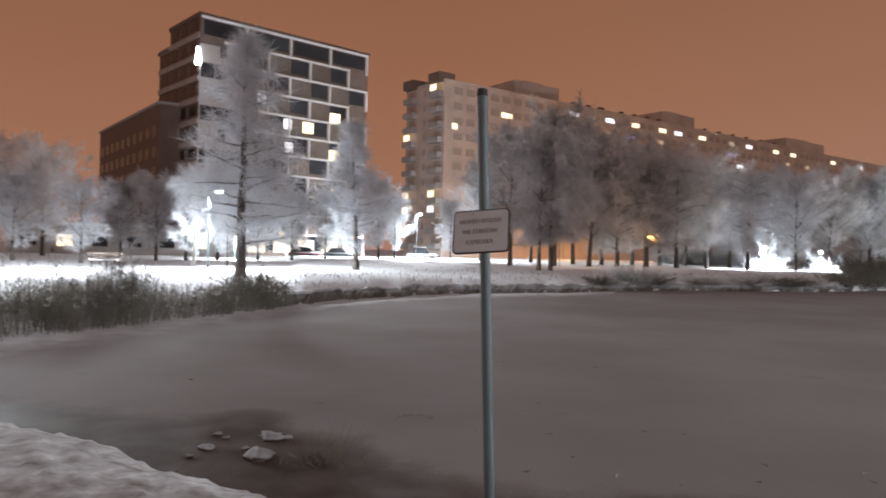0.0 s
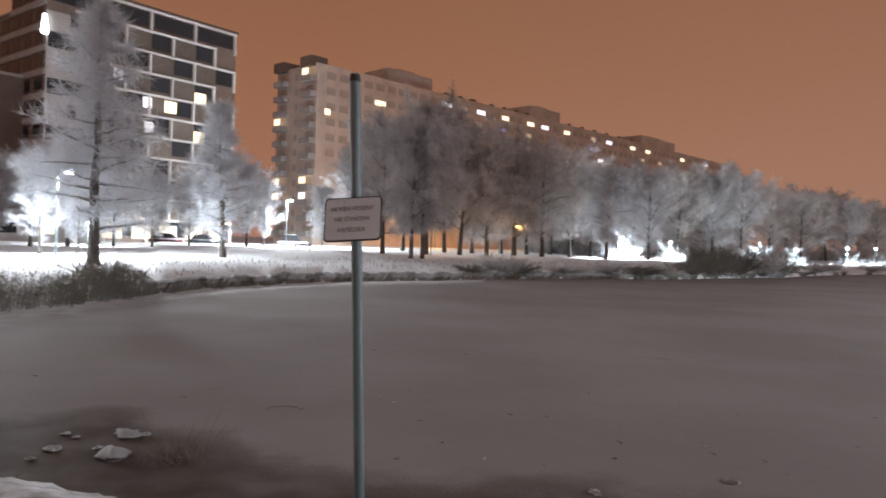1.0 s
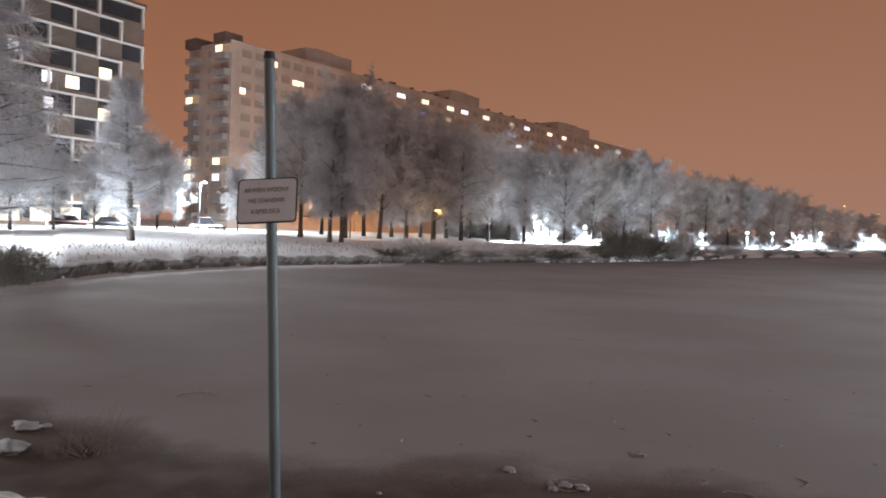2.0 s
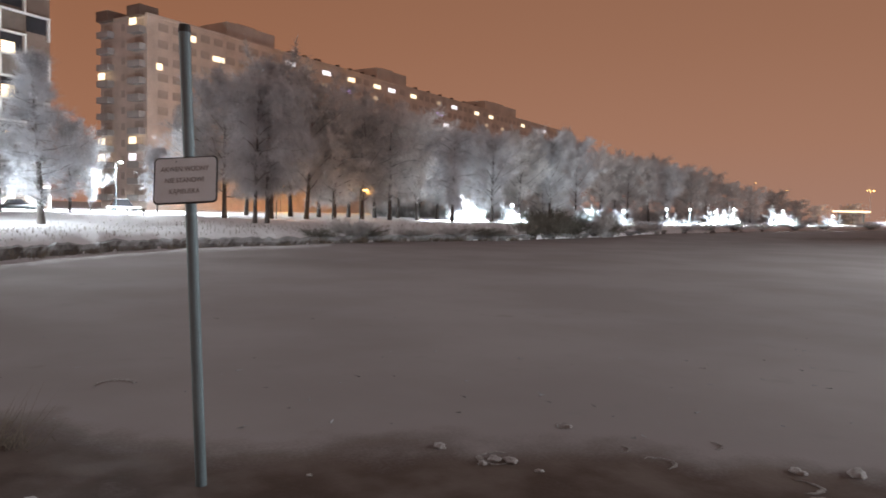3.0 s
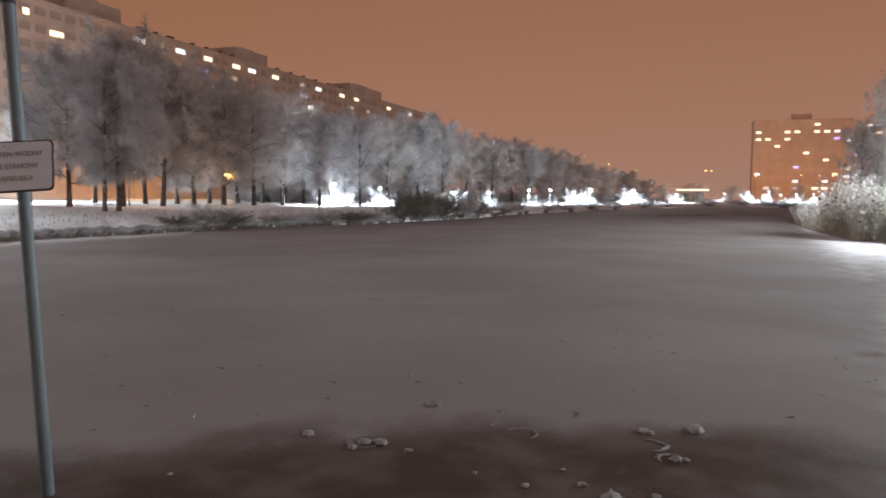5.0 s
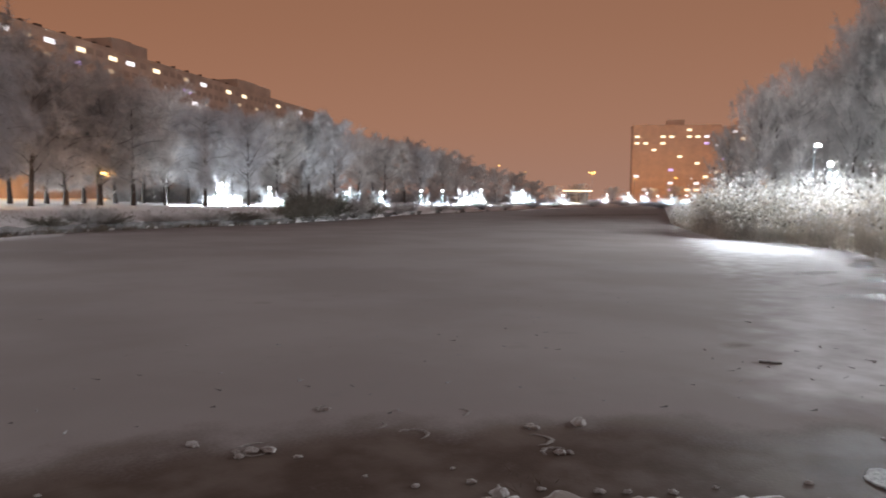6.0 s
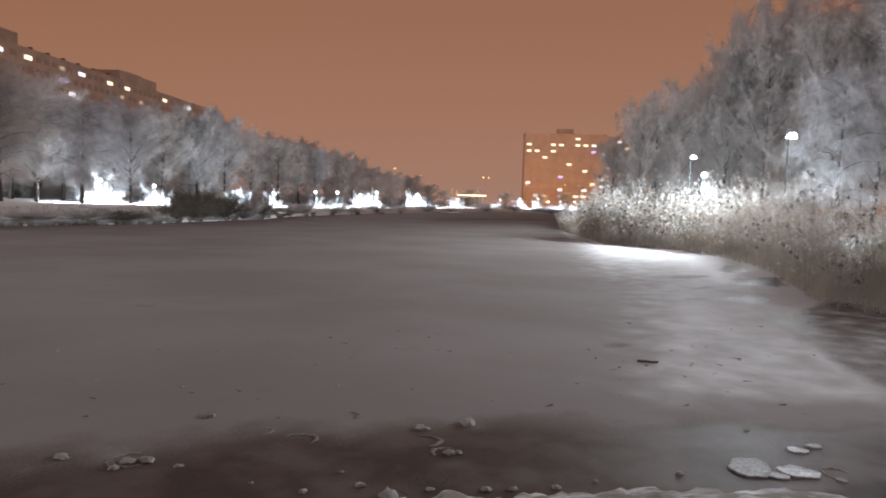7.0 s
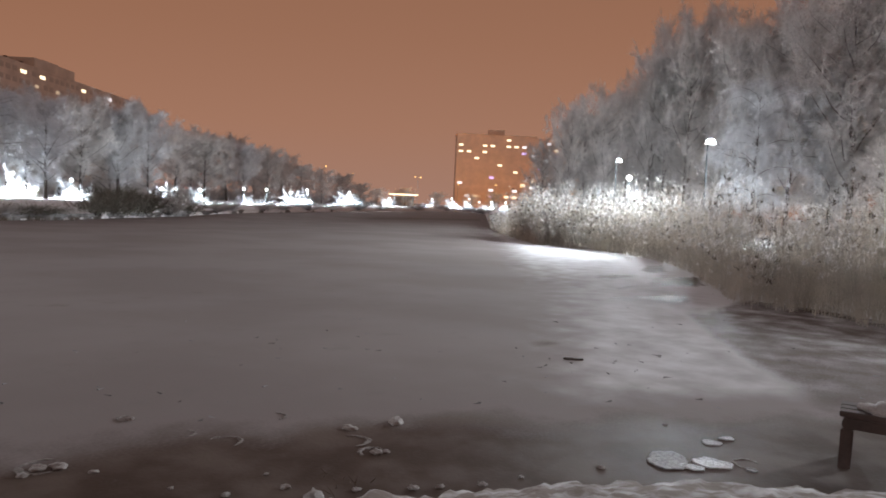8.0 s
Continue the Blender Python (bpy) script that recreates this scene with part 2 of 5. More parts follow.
def rod(bm, a, b, r0, r1, seg=10):
    """A tapered round bar from a to b."""
    a, b = Vector(a), Vector(b)
    r = bmesh.ops.create_cone(bm, cap_ends=True, segments=seg, radius1=r0, radius2=r1, depth=(b - a).length)
    turn = (b - a).to_track_quat("Z", "Y").to_matrix().to_4x4()
    bmesh.ops.transform(bm, matrix=Matrix.Translation((a + b) / 2) @ turn, verts=r["verts"])
    return bm


def spikes(base, tip, width):
    """Thin three-sided tapered needles; arrays of base, tip and width. Returns verts and faces."""
    base, tip, width = np.asarray(base, float), np.asarray(tip, float), np.asarray(width, float)
    n = len(base)
    d = tip - base
    d /= np.linalg.norm(d, axis=1)[:, None] + 1e-9
    ref = np.where(np.abs(d[:, 2:3]) > 0.9, [[1.0, 0, 0]], [[0, 0, 1.0]])
    u = np.cross(d, ref)
    u /= np.linalg.norm(u, axis=1)[:, None]
    w = np.cross(d, u)
    v = np.empty((n, 4, 3))
    for k, a in enumerate((0.3, 2.4, 4.5)):
        v[:, k] = base + (u * math.cos(a) + w * math.sin(a)) * (width[:, None] / 2)
    v[:, 3] = tip
    f = np.arange(n)[:, None, None] * 4 + np.array([[0, 1, 3], [1, 2, 3], [2, 0, 3]])[None]
    return v.reshape(-1, 3), f.reshape(-1, 3)


def slivers(base, tip, width, rng):
    """Fine flattened twigs, each turned its own way about its length. Returns verts and faces."""
    base, tip, width = np.asarray(base, float), np.asarray(tip, float), np.asarray(width, float)
    n = len(base)
    d = tip - base
    d /= np.linalg.norm(d, axis=1)[:, None] + 1e-9
    u = np.cross(d, rng.normal(0, 1, (n, 3)))
    u /= np.linalg.norm(u, axis=1)[:, None] + 1e-9
    v = np.stack([base - u * width[:, None] / 2, base + u * width[:, None] / 2, tip], 1)
    return v.reshape(-1, 3), np.arange(3 * n).reshape(-1, 3)


def limbs(a, b, r0, r1):
    """Three-sided tapered limbs between points. Returns verts and faces."""
    a, b, r0, r1 = (np.asarray(q, float) for q in (a, b, r0, r1))
    n = len(a)
    d = b - a
    d /= np.linalg.norm(d, axis=1)[:, None] + 1e-9
    ref = np.where(np.abs(d[:, 2:3]) > 0.9, [[1.0, 0, 0]], [[0, 0, 1.0]])
    u = np.cross(d, ref)
    u /= np.linalg.norm(u, axis=1)[:, None]
    w = np.cross(d, u)
    v = np.empty((n, 10, 3))
    for k in range(5):
        c, s = math.cos(k * 1.2566), math.sin(k * 1.2566)
        v[:, k] = a + (u * c + w * s) * r0[:, None]
        v[:, k + 5] = b + (u * c + w * s) * r1[:, None]
    quad = np.array([[k, (k + 1) % 5, (k + 1) % 5 + 5, k + 5] for k in range(5)])
    f = np.arange(n)[:, None, None] * 10 + quad[None]
    return v.reshape(-1, 3), f.reshape(-1, 4)


def polar(bearing, r, z=0.0):
    """A place r metres off on a bearing (degrees clockwise from +y)."""
    return Vector((r * math.sin(radians(bearing)), r * math.cos(radians(bearing)), z))


# ---------------- the pond, the ground and the banks ----------------
NEAR = [(-60, 11.5), (-45, 10.4), (-32, 8.8), (-26, 7.6), (-21, 6.5), (-12, 5.5), (0, 4.85), (20, 4.4), (34, 4.4), (46, 4.6), (59, 4.8), (67, 5.15), (75, 5.5), (84, 5.85), (100, 6.8), (125, 9.0)]
FAR = [(-60, 11.6), (-45, 15), (-32, 17.5), (-23, 19.7), (-13.5, 24), (-8, 28), (1, 33.4), (10, 37.3), (18, 43.5), (28, 50), (33, 59), (36, 66), (39.4, 82), (43, 97), (47.5, 125), (53, 185), (57, 235), (58.7, 240), (59.4, 66), (60.2, 54), (61.3, 48), (63, 41), (68.6, 38.2), (74, 30), (78, 19.3), (84, 18.2), (88, 17.3), (105, 14), (125, 9.1)]
WET = [(-60, 11.5), (-45, 11.5), (-32, 10.6), (-21, 8.7), (-14, 8.6), (-7, 7.3), (0, 6.4), (18, 5.9), (31, 6.1), (44, 6.2), (53, 6.45), (60, 6.7), (67, 6.8), (75, 7.3), (86, 8.5), (100, 12), (125, 9.1)]


def profile(rows, b):
    return np.interp(b, [q[0] for q in rows], [q[1] for q in rows])


def wob(x, y, s, seed=0.0):
    return noise.noise(Vector((x * s + seed, y * s - seed, seed)))


bearings = np.concatenate([np.arange(-180, -66, 3.0), np.arange(-66, 131, 0.5), np.arange(132, 180, 3.0)])


def shore(b):
    if not -60 <= b <= 125:
        return None
    k = 1 + 0.025 * wob(b, 3, 0.35) + 0.02 * wob(b, 9, 1.3)
    near = float(profile(NEAR, b)) * k
    return near, max(near + 0.05, float(profile(FAR, b)) * (1 + 0.02 * wob(b, 40, 0.8)))


def land(x, y, off):
    """The height of the ground, off metres outside the pond's edge."""
    r = math.hypot(x, y)
    rise = 0.62 * (1 - math.exp(-off / 1.6)) if r > 12 else 0.05 + 0.31 * (1 - math.exp(-off / 0.8))
    lump = 0.04 * wob(x, y, 1.7) + 0.045 * wob(x, y, 4.5, 5) + 0.02 * wob(x, y, 11, 2) if r < 14 else 0.12 * wob(x, y, 0.12)
    return rise + lump * min(1, off * 1.5 + 0.2)


gv, gf, rings = [], [], 96
for b in bearings:
    s, e = math.sin(radians(b)), math.cos(radians(b))
    edge = shore(b)
    if edge is None:
        rs = [0.3 + 11.2 * (k / 39) ** 1.2 for k in range(40)] + [11.6 * (3000 / 11.6) ** ((k + 1) / 56) for k in range(56)]
        side = abs(b + 60) if b < 0 else abs(b - 125)
        for r in rs:
            off = max(abs(r - 11), side * 0.05 * r)
            gv.append((r * s, r * e, land(r * s, r * e, off)))
    else:
        near, far = edge
        rs = [near * (0.06 + 0.94 * k / 31) for k in range(32)]
        rs += [near + (far - near) * (k + 1) / 9 for k in range(8)]
        rs += [far + 0.02 + 4.0 * (k / 15) ** 1.6 for k in range(16)]
        rs += [(far + 4) * (3000 / (far + 4)) ** ((k + 1) / 40) for k in range(40)]
        for k, r in enumerate(rs):
            if k < 32:
                plain = float(profile(NEAR, b))
                mixed = min(1.0, max(0.0, (plain - r) / 0.8 - 0.2))
                z = land(r * s, r * e, max(0.021, (near - r) * (1 - mixed) + (plain - r) * mixed)) if near - r > 0.02 else -0.08
            elif k < 39:
                z = -0.35
            else:
                z = -0.05 if k in (39, 40) else land(r * s, r * e, r - far) * (1.0 if b < 58 else min(1.0, 0.1 + (r - far) / 8)) + (0.18 * min(1, (r - far) / 0.4) if -12 < b < 58 else 0.0)
            gv.append((r * s, r * e, z))
nb = len(bearings)
for i in range(nb):
    j = (i + 1) % nb
    for k in range(rings - 1):
        gf.append((i * rings + k, i * rings + k + 1, j * rings + k + 1, j * rings + k))
gv.append((0, 0, 0.34))
for i in range(nb):
    gf.append((len(gv) - 1, i * rings, ((i + 1) % nb) * rings))
ground = sheet("ground", gv, gf, M_SNOW, smooth=True)
muds = []
for x, y, z in gv:
    r, b = math.hypot(x, y), math.degrees(math.atan2(x, y))
    m = 0.0
    if r < 11.5:
        m = 0.36 + 0.18 * min(1.0, max(0.0, (b + 5) / 40)) * min(1.0, max(0.0, (150 - b) / 50))
    elif -60 < b < 125 and r > 12:
        m = max(0.0, 0.16 - abs(r - float(profile(FAR, b))) * 0.12)
    muds.append(m)
att = ground.data.attributes.new("mud", "FLOAT", "POINT")
att.data.foreach_set("value", muds)
tagged(ground, "snow-covered ground with trodden lumps round a frozen pond", "ground", kind="structure")

iv, iff, wets, lamplits, ib = [], [], [], [], np.arange(-60, 125.1, 0.5)
NR = 96
for b in ib:
    near, far = shore(b)
    s, e = math.sin(radians(b)), math.cos(radians(b))
    cut = min(11.0, near + (far - near) * 0.6)
    rs = [near - 0.35 + (cut - near + 0.35) * k / 59 for k in range(60)] + [cut * ((far + 0.4) / cut) ** ((k + 1) / 36) for k in range(36)]
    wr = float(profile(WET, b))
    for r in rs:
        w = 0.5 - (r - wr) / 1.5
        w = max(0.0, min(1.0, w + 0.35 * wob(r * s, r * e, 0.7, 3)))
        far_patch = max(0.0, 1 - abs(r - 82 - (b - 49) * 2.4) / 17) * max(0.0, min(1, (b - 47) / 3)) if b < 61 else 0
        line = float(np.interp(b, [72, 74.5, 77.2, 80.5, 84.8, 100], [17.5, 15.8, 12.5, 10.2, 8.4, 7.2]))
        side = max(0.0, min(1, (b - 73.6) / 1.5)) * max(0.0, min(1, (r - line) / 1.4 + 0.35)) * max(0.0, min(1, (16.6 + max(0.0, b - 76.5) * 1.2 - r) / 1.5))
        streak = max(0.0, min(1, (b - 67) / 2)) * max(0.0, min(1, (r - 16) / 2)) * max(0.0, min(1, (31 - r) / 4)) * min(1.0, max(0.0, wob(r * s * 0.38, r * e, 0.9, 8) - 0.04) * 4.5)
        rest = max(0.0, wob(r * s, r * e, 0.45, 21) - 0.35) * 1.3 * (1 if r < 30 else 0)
        iv.append((r * s, r * e, 0.004 * wob(r * s, r * e, 2.0)))
        # lamplight put into the colour: reed shore, left bank edge, right-hand wedge
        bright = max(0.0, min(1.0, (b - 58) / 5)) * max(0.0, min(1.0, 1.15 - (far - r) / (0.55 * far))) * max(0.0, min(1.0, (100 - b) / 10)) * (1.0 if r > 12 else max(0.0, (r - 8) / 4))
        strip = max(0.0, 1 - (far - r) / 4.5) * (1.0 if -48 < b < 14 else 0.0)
        lit_wedge = max(0.0, min(1, (b - 60) / 10)) * max(0.0, min(1, (r - wr - 0.2) / 1.2)) * max(0.0, min(1, (40 - r) / 20)) * (0.68 + 0.14 * wob(r * s, r * e, 0.5, 17))
        lamplits.append(max(0.85 * bright, 0.8 * strip, 0.6 * lit_wedge))
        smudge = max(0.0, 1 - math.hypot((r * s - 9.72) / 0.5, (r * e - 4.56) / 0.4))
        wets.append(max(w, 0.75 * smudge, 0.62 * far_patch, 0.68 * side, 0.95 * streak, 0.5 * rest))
for i in range(len(ib) - 1):
    for k in range(NR - 1):
        iff.append((i * NR + k, i * NR + k + 1, (i + 1) * NR + k + 1, (i + 1) * NR + k))
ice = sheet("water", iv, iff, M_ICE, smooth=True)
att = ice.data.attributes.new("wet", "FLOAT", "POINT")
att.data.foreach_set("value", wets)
att = ice.data.attributes.new("lamplit", "FLOAT", "POINT")
att.data.foreach_set("value", lamplits)
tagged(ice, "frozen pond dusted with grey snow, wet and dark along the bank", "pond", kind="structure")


bv, bf, bb = [], [], np.arange(-13, 47, 0.25)
for b in bb:
    f0 = shore(b)[1]
    hgt = 0.36 + 0.10 * wob(b, 2, 2.1) + 0.08 * wob(b, 5, 0.6)
    for q, z in ((0.0, -0.04), (0.10, hgt * 0.5), (0.22, hgt), (0.75, hgt + 0.05), (1.4, 0.05)):
        p = polar(b, f0 + q * f0 / 34 + 0.05 * wob(b, z * 9, 3.3), z)
        bv.append(p)
for i in range(len(bb) - 1):
    for k in range(4):
        bf.append((i * 5 + k, i * 5 + k + 1, (i + 1) * 5 + k + 1, (i + 1) * 5 + k))
bank = sheet("bank", bv, bf, M_SOIL)
tagged(bank, "dark undercut earth edge of the far bank", "bank", kind="structure")


# ---------------- apartment blocks ----------------
def oriented(origin, direction, z=0.55):
    """A pose whose x runs along the facade and whose y runs into the house."""
    d = Vector((direction[0], direction[1], 0)).normalized()
    m = Matrix(((d.x, -d.y, 0, origin[0]), (d.y, d.x, 0, origin[1]), (0, 0, 1, z), (0, 0, 0, 1)))
    return m


def pane_mesh(w, h, material, name="pane"):
    bm = boxes((-w / 2, -0.03, 0, w / 2, 0.0, h))
    me = bpy.data.meshes.new(name)
    bm.to_mesh(me)
    bm.free()
    me.materials.append(material)
    return me


def put(name, mesh, parent, x, y, z, turn=0.0):
    ob = new(name, mesh)
    ob.parent = parent
    ob.matrix_basis = pose(x, y, z, 0, 0, turn)
    return ob


def block_a():
    """The dark block with white-framed bays."""
    L, D, H, S = 28.6, 15.0, 33.4, 3.0
    house = thing("apartment_block", oriented((-34.5, 98.8), (0.743, 0.669)), "tall dark-clad apartment block with staggered white window frames", "building")
    part("wall", boxes((0, 0, 0, L, 10.9, H), (0, 10.9, 0, L, D, H - 2.9)), M_PANEL_A, house)
    part("roof", boxes((-0.25, -0.25, H, L + 0.25, 11.0, H + 0.5), (-0.25, 11.003, H - 2.9, L + 0.25, D + 0.25, H - 2.5)), M_PANEL_A, house, "flat stepped roof with a low dark parapet")
    part("corner_cladding", boxes((-0.06, -0.12, 0, 6.6, -0.002, 29.6)), M_PLASTER_A, house, "pale grey plastered corner bay")
    dark = pane_mesh(6.2, 2.05, M_GLASS)
    small, bay, infill = pane_mesh(1.0, 1.9, M_GLASS), pane_mesh(3.0, 2.2, M_GLASS), pane_mesh(3.4, 2.5, M_INFILL, "infill_panel")
    hor = bpy.data.meshes.new("frame_bar")
    bm = boxes((-3.55, -0.4, 0.04, 3.55, 0, 0.32))
    bm.to_mesh(hor), bm.free()
    hor.materials.append(M_WHITE)
    ver = bpy.data.meshes.new("frame_post")
    bm = boxes((-0.14, -0.4, 0, 0.14, 0, S))
    bm.to_mesh(ver), bm.free()
    ver.materials.append(M_WHITE)
    half = bpy.data.meshes.new("frame_bar_short")
    bm = boxes((-1.75, -0.4, 0, 1.75, 0, 0.34))
    bm.to_mesh(half), bm.free()
    half.materials.append(M_WHITE)
    for row in range(11):
        z = H - S * (row + 1) + 0.2
        shift = 0.0 if row % 2 == 0 else 3.5
        for k in range(4):
            x = 3.6 + 7.1 * k + shift
            if x + 3.5 > L + 2:
                continue
            if x < 6.7 and row > 0:
                continue
            if x + 3.6 > L:
                put("window", bay, house, L - 1.9, -0.02, z + 0.35)
                put("frame_bar", half, house, L - 1.76, -0.003, z + 2.55)
                put("frame_post", ver, house, L - 0.19, -0.003, z - 0.46)
                continue
            if row:
                put("window", bay, house, x + 1.62, -0.02, z + 0.35)
                put("infill_panel", infill, house, x - 1.75, -0.005, z + 0.1)
            else:
                put("window", dark, house, x, -0.02, z + 0.35)
            put("frame_bar", hor, house, x, -0.003, z + 2.55)
            put("frame_post", ver, house, x + 3.38, -0.003, z - 0.46)
        if row % 2:
            put("corner_window", small, house, 3.4, -0.13, z + 0.45)
        elif row:
            put("corner_window", dark, house, 3.25, -0.13, z + 0.35)
    warm, cold = pane_mesh(1.9, 1.7, M_LIT), pane_mesh(1.3, 1.5, M_LITCOLD)
    for x, z, q in ((22.4, 15.4, warm), (22.4, 21.3, warm), (17.5, 19.2, warm), (25.9, 15.8, cold), (9.5, 22.6, cold), (13.9, 19.4, cold), (14.2, 15.9, cold)):
        put("lit_window", q, house, x, -0.06, z)
    hall = pane_mesh(2.8, 2.0, M_LITDIM)
    for x in (5.0, 9.2, 13.4, 17.6, 21.8, 26.0):
        put("hall_window", hall, house, x, -0.14, 0.6)
    for x, z in ((22.0, 10.6), (13.0, 3.4), (26.4, 3.2)):
        bm = bmesh.new()
        bmesh.ops.create_icosphere(bm, subdivisions=2, radius=0.3)
        bmesh.ops.transform(bm, matrix=Matrix.Translation((x, -0.5, z)), verts=bm.verts)
        rod(bm, (x, -0.4, z), (x, -0.002, z + 0.1), 0.05, 0.05, 8)
        part("wall_lamp", bm, M_LAMPWARM, house, "glowing round wall lamp")
    # the gable side: bands of windows between pale parapets
    band = bpy.data.meshes.new("parapet_band")
    bm = boxes((-0.22, 0.1, 0, -0.002, D - 0.1, 0.75))
    bm.to_mesh(band), bm.free()
    band.materials.append(M_PLASTER_A)
    gable = pane_mesh(2.3, 1.5, M_GLASS)
    for row in range(11):
        z = H - S * (row + 1)
        put("parapet_band", band, house, 0, 0, z)
        for k in range(3 if row == 0 else 4):
            put("gable_window", gable, house, -0.02, 2.0 + 3.6 * k, z + 1.2, -90)
    # the lit ornament on the corner
    bm = bmesh.new()
    rod(bm, (-0.4, -0.4, 26.7), (-0.4, -0.4, 28.9), 0.5, 0.2, 8)
    rod(bm, (-0.4, -0.4, 26.4), (-0.4, -0.4, 26.7), 0.38, 0.5, 8)
    part("lit_ornament", bm, M_LAMP, house, "glowing white bell-shaped corner lamp")
    # lower wing behind
    wing = thing("apartment_wing", oriented((-41.0, 101.5), (-0.61, 0.79)), "lower dark wing of the apartment block", "building")
    part("wall", boxes((0, -13, 0, 37, 0, 21.5)), M_PANEL_A, wing)
    part("roof", boxes((-0.2, -13.2, 21.5, 37.2, 0.2, 21.9)), M_PLASTER_A, wing)
    wp = pane_mesh(2.2, 1.6, M_GLASS)
    for row in range(6):
        for k in range(10):
            put("window", wp, wing, 2 + 3.6 * k, 0.03, 2 + 3.0 * row, 180)
    return house


block_a()


def block_b():
    """The long slab across the lawn."""
    L, D, H, S = 200.0, 13.6, 34.2, 2.95
    house = thing("slab_block", oriented((-0.3, 136.7), (0.81, 0.586)), "long eleven-storey concrete slab block with scattered lit windows", "building")
    part("wall", boxes((0, 0, 0, L, D, H)), M_PANEL_B, house)
    part("roof", boxes((-0.2, -0.2, H, L + 0.2, D + 0.2, H + 0.45)), M_PANEL_B, house)
    for x, w in ((19.0, 13.0), (68.3, 13.2), (127.0, 23.0)):
        part("lift_house", boxes((x, 1.5, H + 0.45, x + w, 9.5, H + 3.6), (x + w * 0.3, 3, H + 3.6, x + w * 0.7, 8, H + 4.3)), M_PANEL_B, house, "concrete lift housing on the roof")
    bm = boxes((47, 2, H + 0.45, 47.5, 2.5, H + 1.6))
    part("chimney", bm, M_PANEL_A, house)
    vent = bpy.data.meshes.new("roof_vent")
    bm = boxes((-0.35, 0, 0, 0.35, 0.7, 0.42), (-0.45, -0.1, 0.42, 0.45, 0.8, 0.52))
    bm.to_mesh(vent), bm.free()
    vent.materials.append(M_PANEL_A)
    for x in (35.5, 40.2, 44.0, 51.5, 56.2, 61.0, 65.4, 84.5, 91.0, 97.4, 104.0, 111.2, 118.5):
        put("roof_vent", vent, house, x, 0.1, H + 0.45)
    dark = pane_mesh(2.1, 1.45, M_CURTAIN_HAZED)
    warm, cold, violet, dim = pane_mesh(2.8, 0.95, M_LIT), pane_mesh(3.0, 0.95, M_LITCOLD), pane_mesh(3.6, 0.8, M_LITVIOLET), pane_mesh(2.0, 0.9, M_LITDIM)
    # lit windows: storey from the top, metres along the facade
    lit = [(1, 15.7, warm), (0, 35.3, cold), (0, 41.2, dim), (0, 47.2, cold), (0, 56.1, warm), (1, 54.4, violet), (3, 54.3, warm), (1, 46.4, dim), (0, 66.5, warm), (0, 72.8, cold), (0, 83.0, warm), (0, 96.2, dim), (1, 96.8, violet), (2, 100.6, cold), (0, 104.9, cold), (0, 118.9, warm),
           (0, 128.5, warm), (1, 136.9, dim), (1, 125.5, dim), (0, 152.9, warm), (0, 171.5, cold), (1, 162.3, warm), (2, 88.0, dim), (1, 66.0, dim)]
    for row, x, q in lit:
        put("lit_window", q, house, x, -0.05, H - S * (row + 1) + 0.75)
    for row in range(6):
        z = H - S * (row + 1) + 0.75
        for k in range(62):
            x = 3.2 + 3.1 * k
            if (row < 5 or k < 6) and all(row != q[0] or abs(x - q[1]) > 2.6 for q in lit):
                put("window", dark, house, x, -0.02, z)
    for row, z in ((0, 31.6), (2, 25.2)):
        put("lit_window", pane_mesh(1.2, 1.1, M_LIT), house, 9.7 if row == 0 else 2.4, -0.08, z)
    # the gable with two columns of balconies
    slab = bpy.data.meshes.new("balcony")
    bm = boxes((-1.3, 0, 0, -0.003, 3.4, 0.16), (-1.3, 0, 0.16, -1.2, 3.4, 1.1), (-1.2, 0, 0.16, -0.003, 0.08, 1.1), (-1.2, 3.32, 0.16, -0.003, 3.4, 1.1))
    bm.to_mesh(slab), bm.free()
    slab.materials.append(M_PLASTER_A)
    door, gl = pane_mesh(2.4, 1.9, M_CURTAIN_HAZED), pane_mesh(1.1, 1.3, M_CURTAIN_HAZED)
    lit2 = {(0, 0): M_LIT, (7, 0): M_LIT, (8, 0): M_LITCOLD, (7, 1): M_LIT, (8, 1): M_LIT, (3, 1): M_LIT}
    for row in range(11):
        z = H - S * (row + 1)
        for col, y in ((0, 0.5), (1, 9.6)):
            put("balcony", slab, house, 0, y, z)
            put("balcony_window", door, house, -0.03, y + 1.7, z + 0.6, -90)
            if (row, col) in lit2:
                put("lit_window", pane_mesh(2.0, 1.2, lit2[(row, col)]), house, -1.34, y + 1.7, z + 1.25, -90)
        put("gable_window", gl, house, -0.03, 6.8, z + 0.9, -90)
    cap = boxes((-1.3, 0.4, H, 2.5, 4.0, H + 1.8), (-1.3, 9.5, H, 2.5, 13.1, H + 1.8))
    part("roof_cap", cap, M_PANEL_A, house)
    return house


block_b()


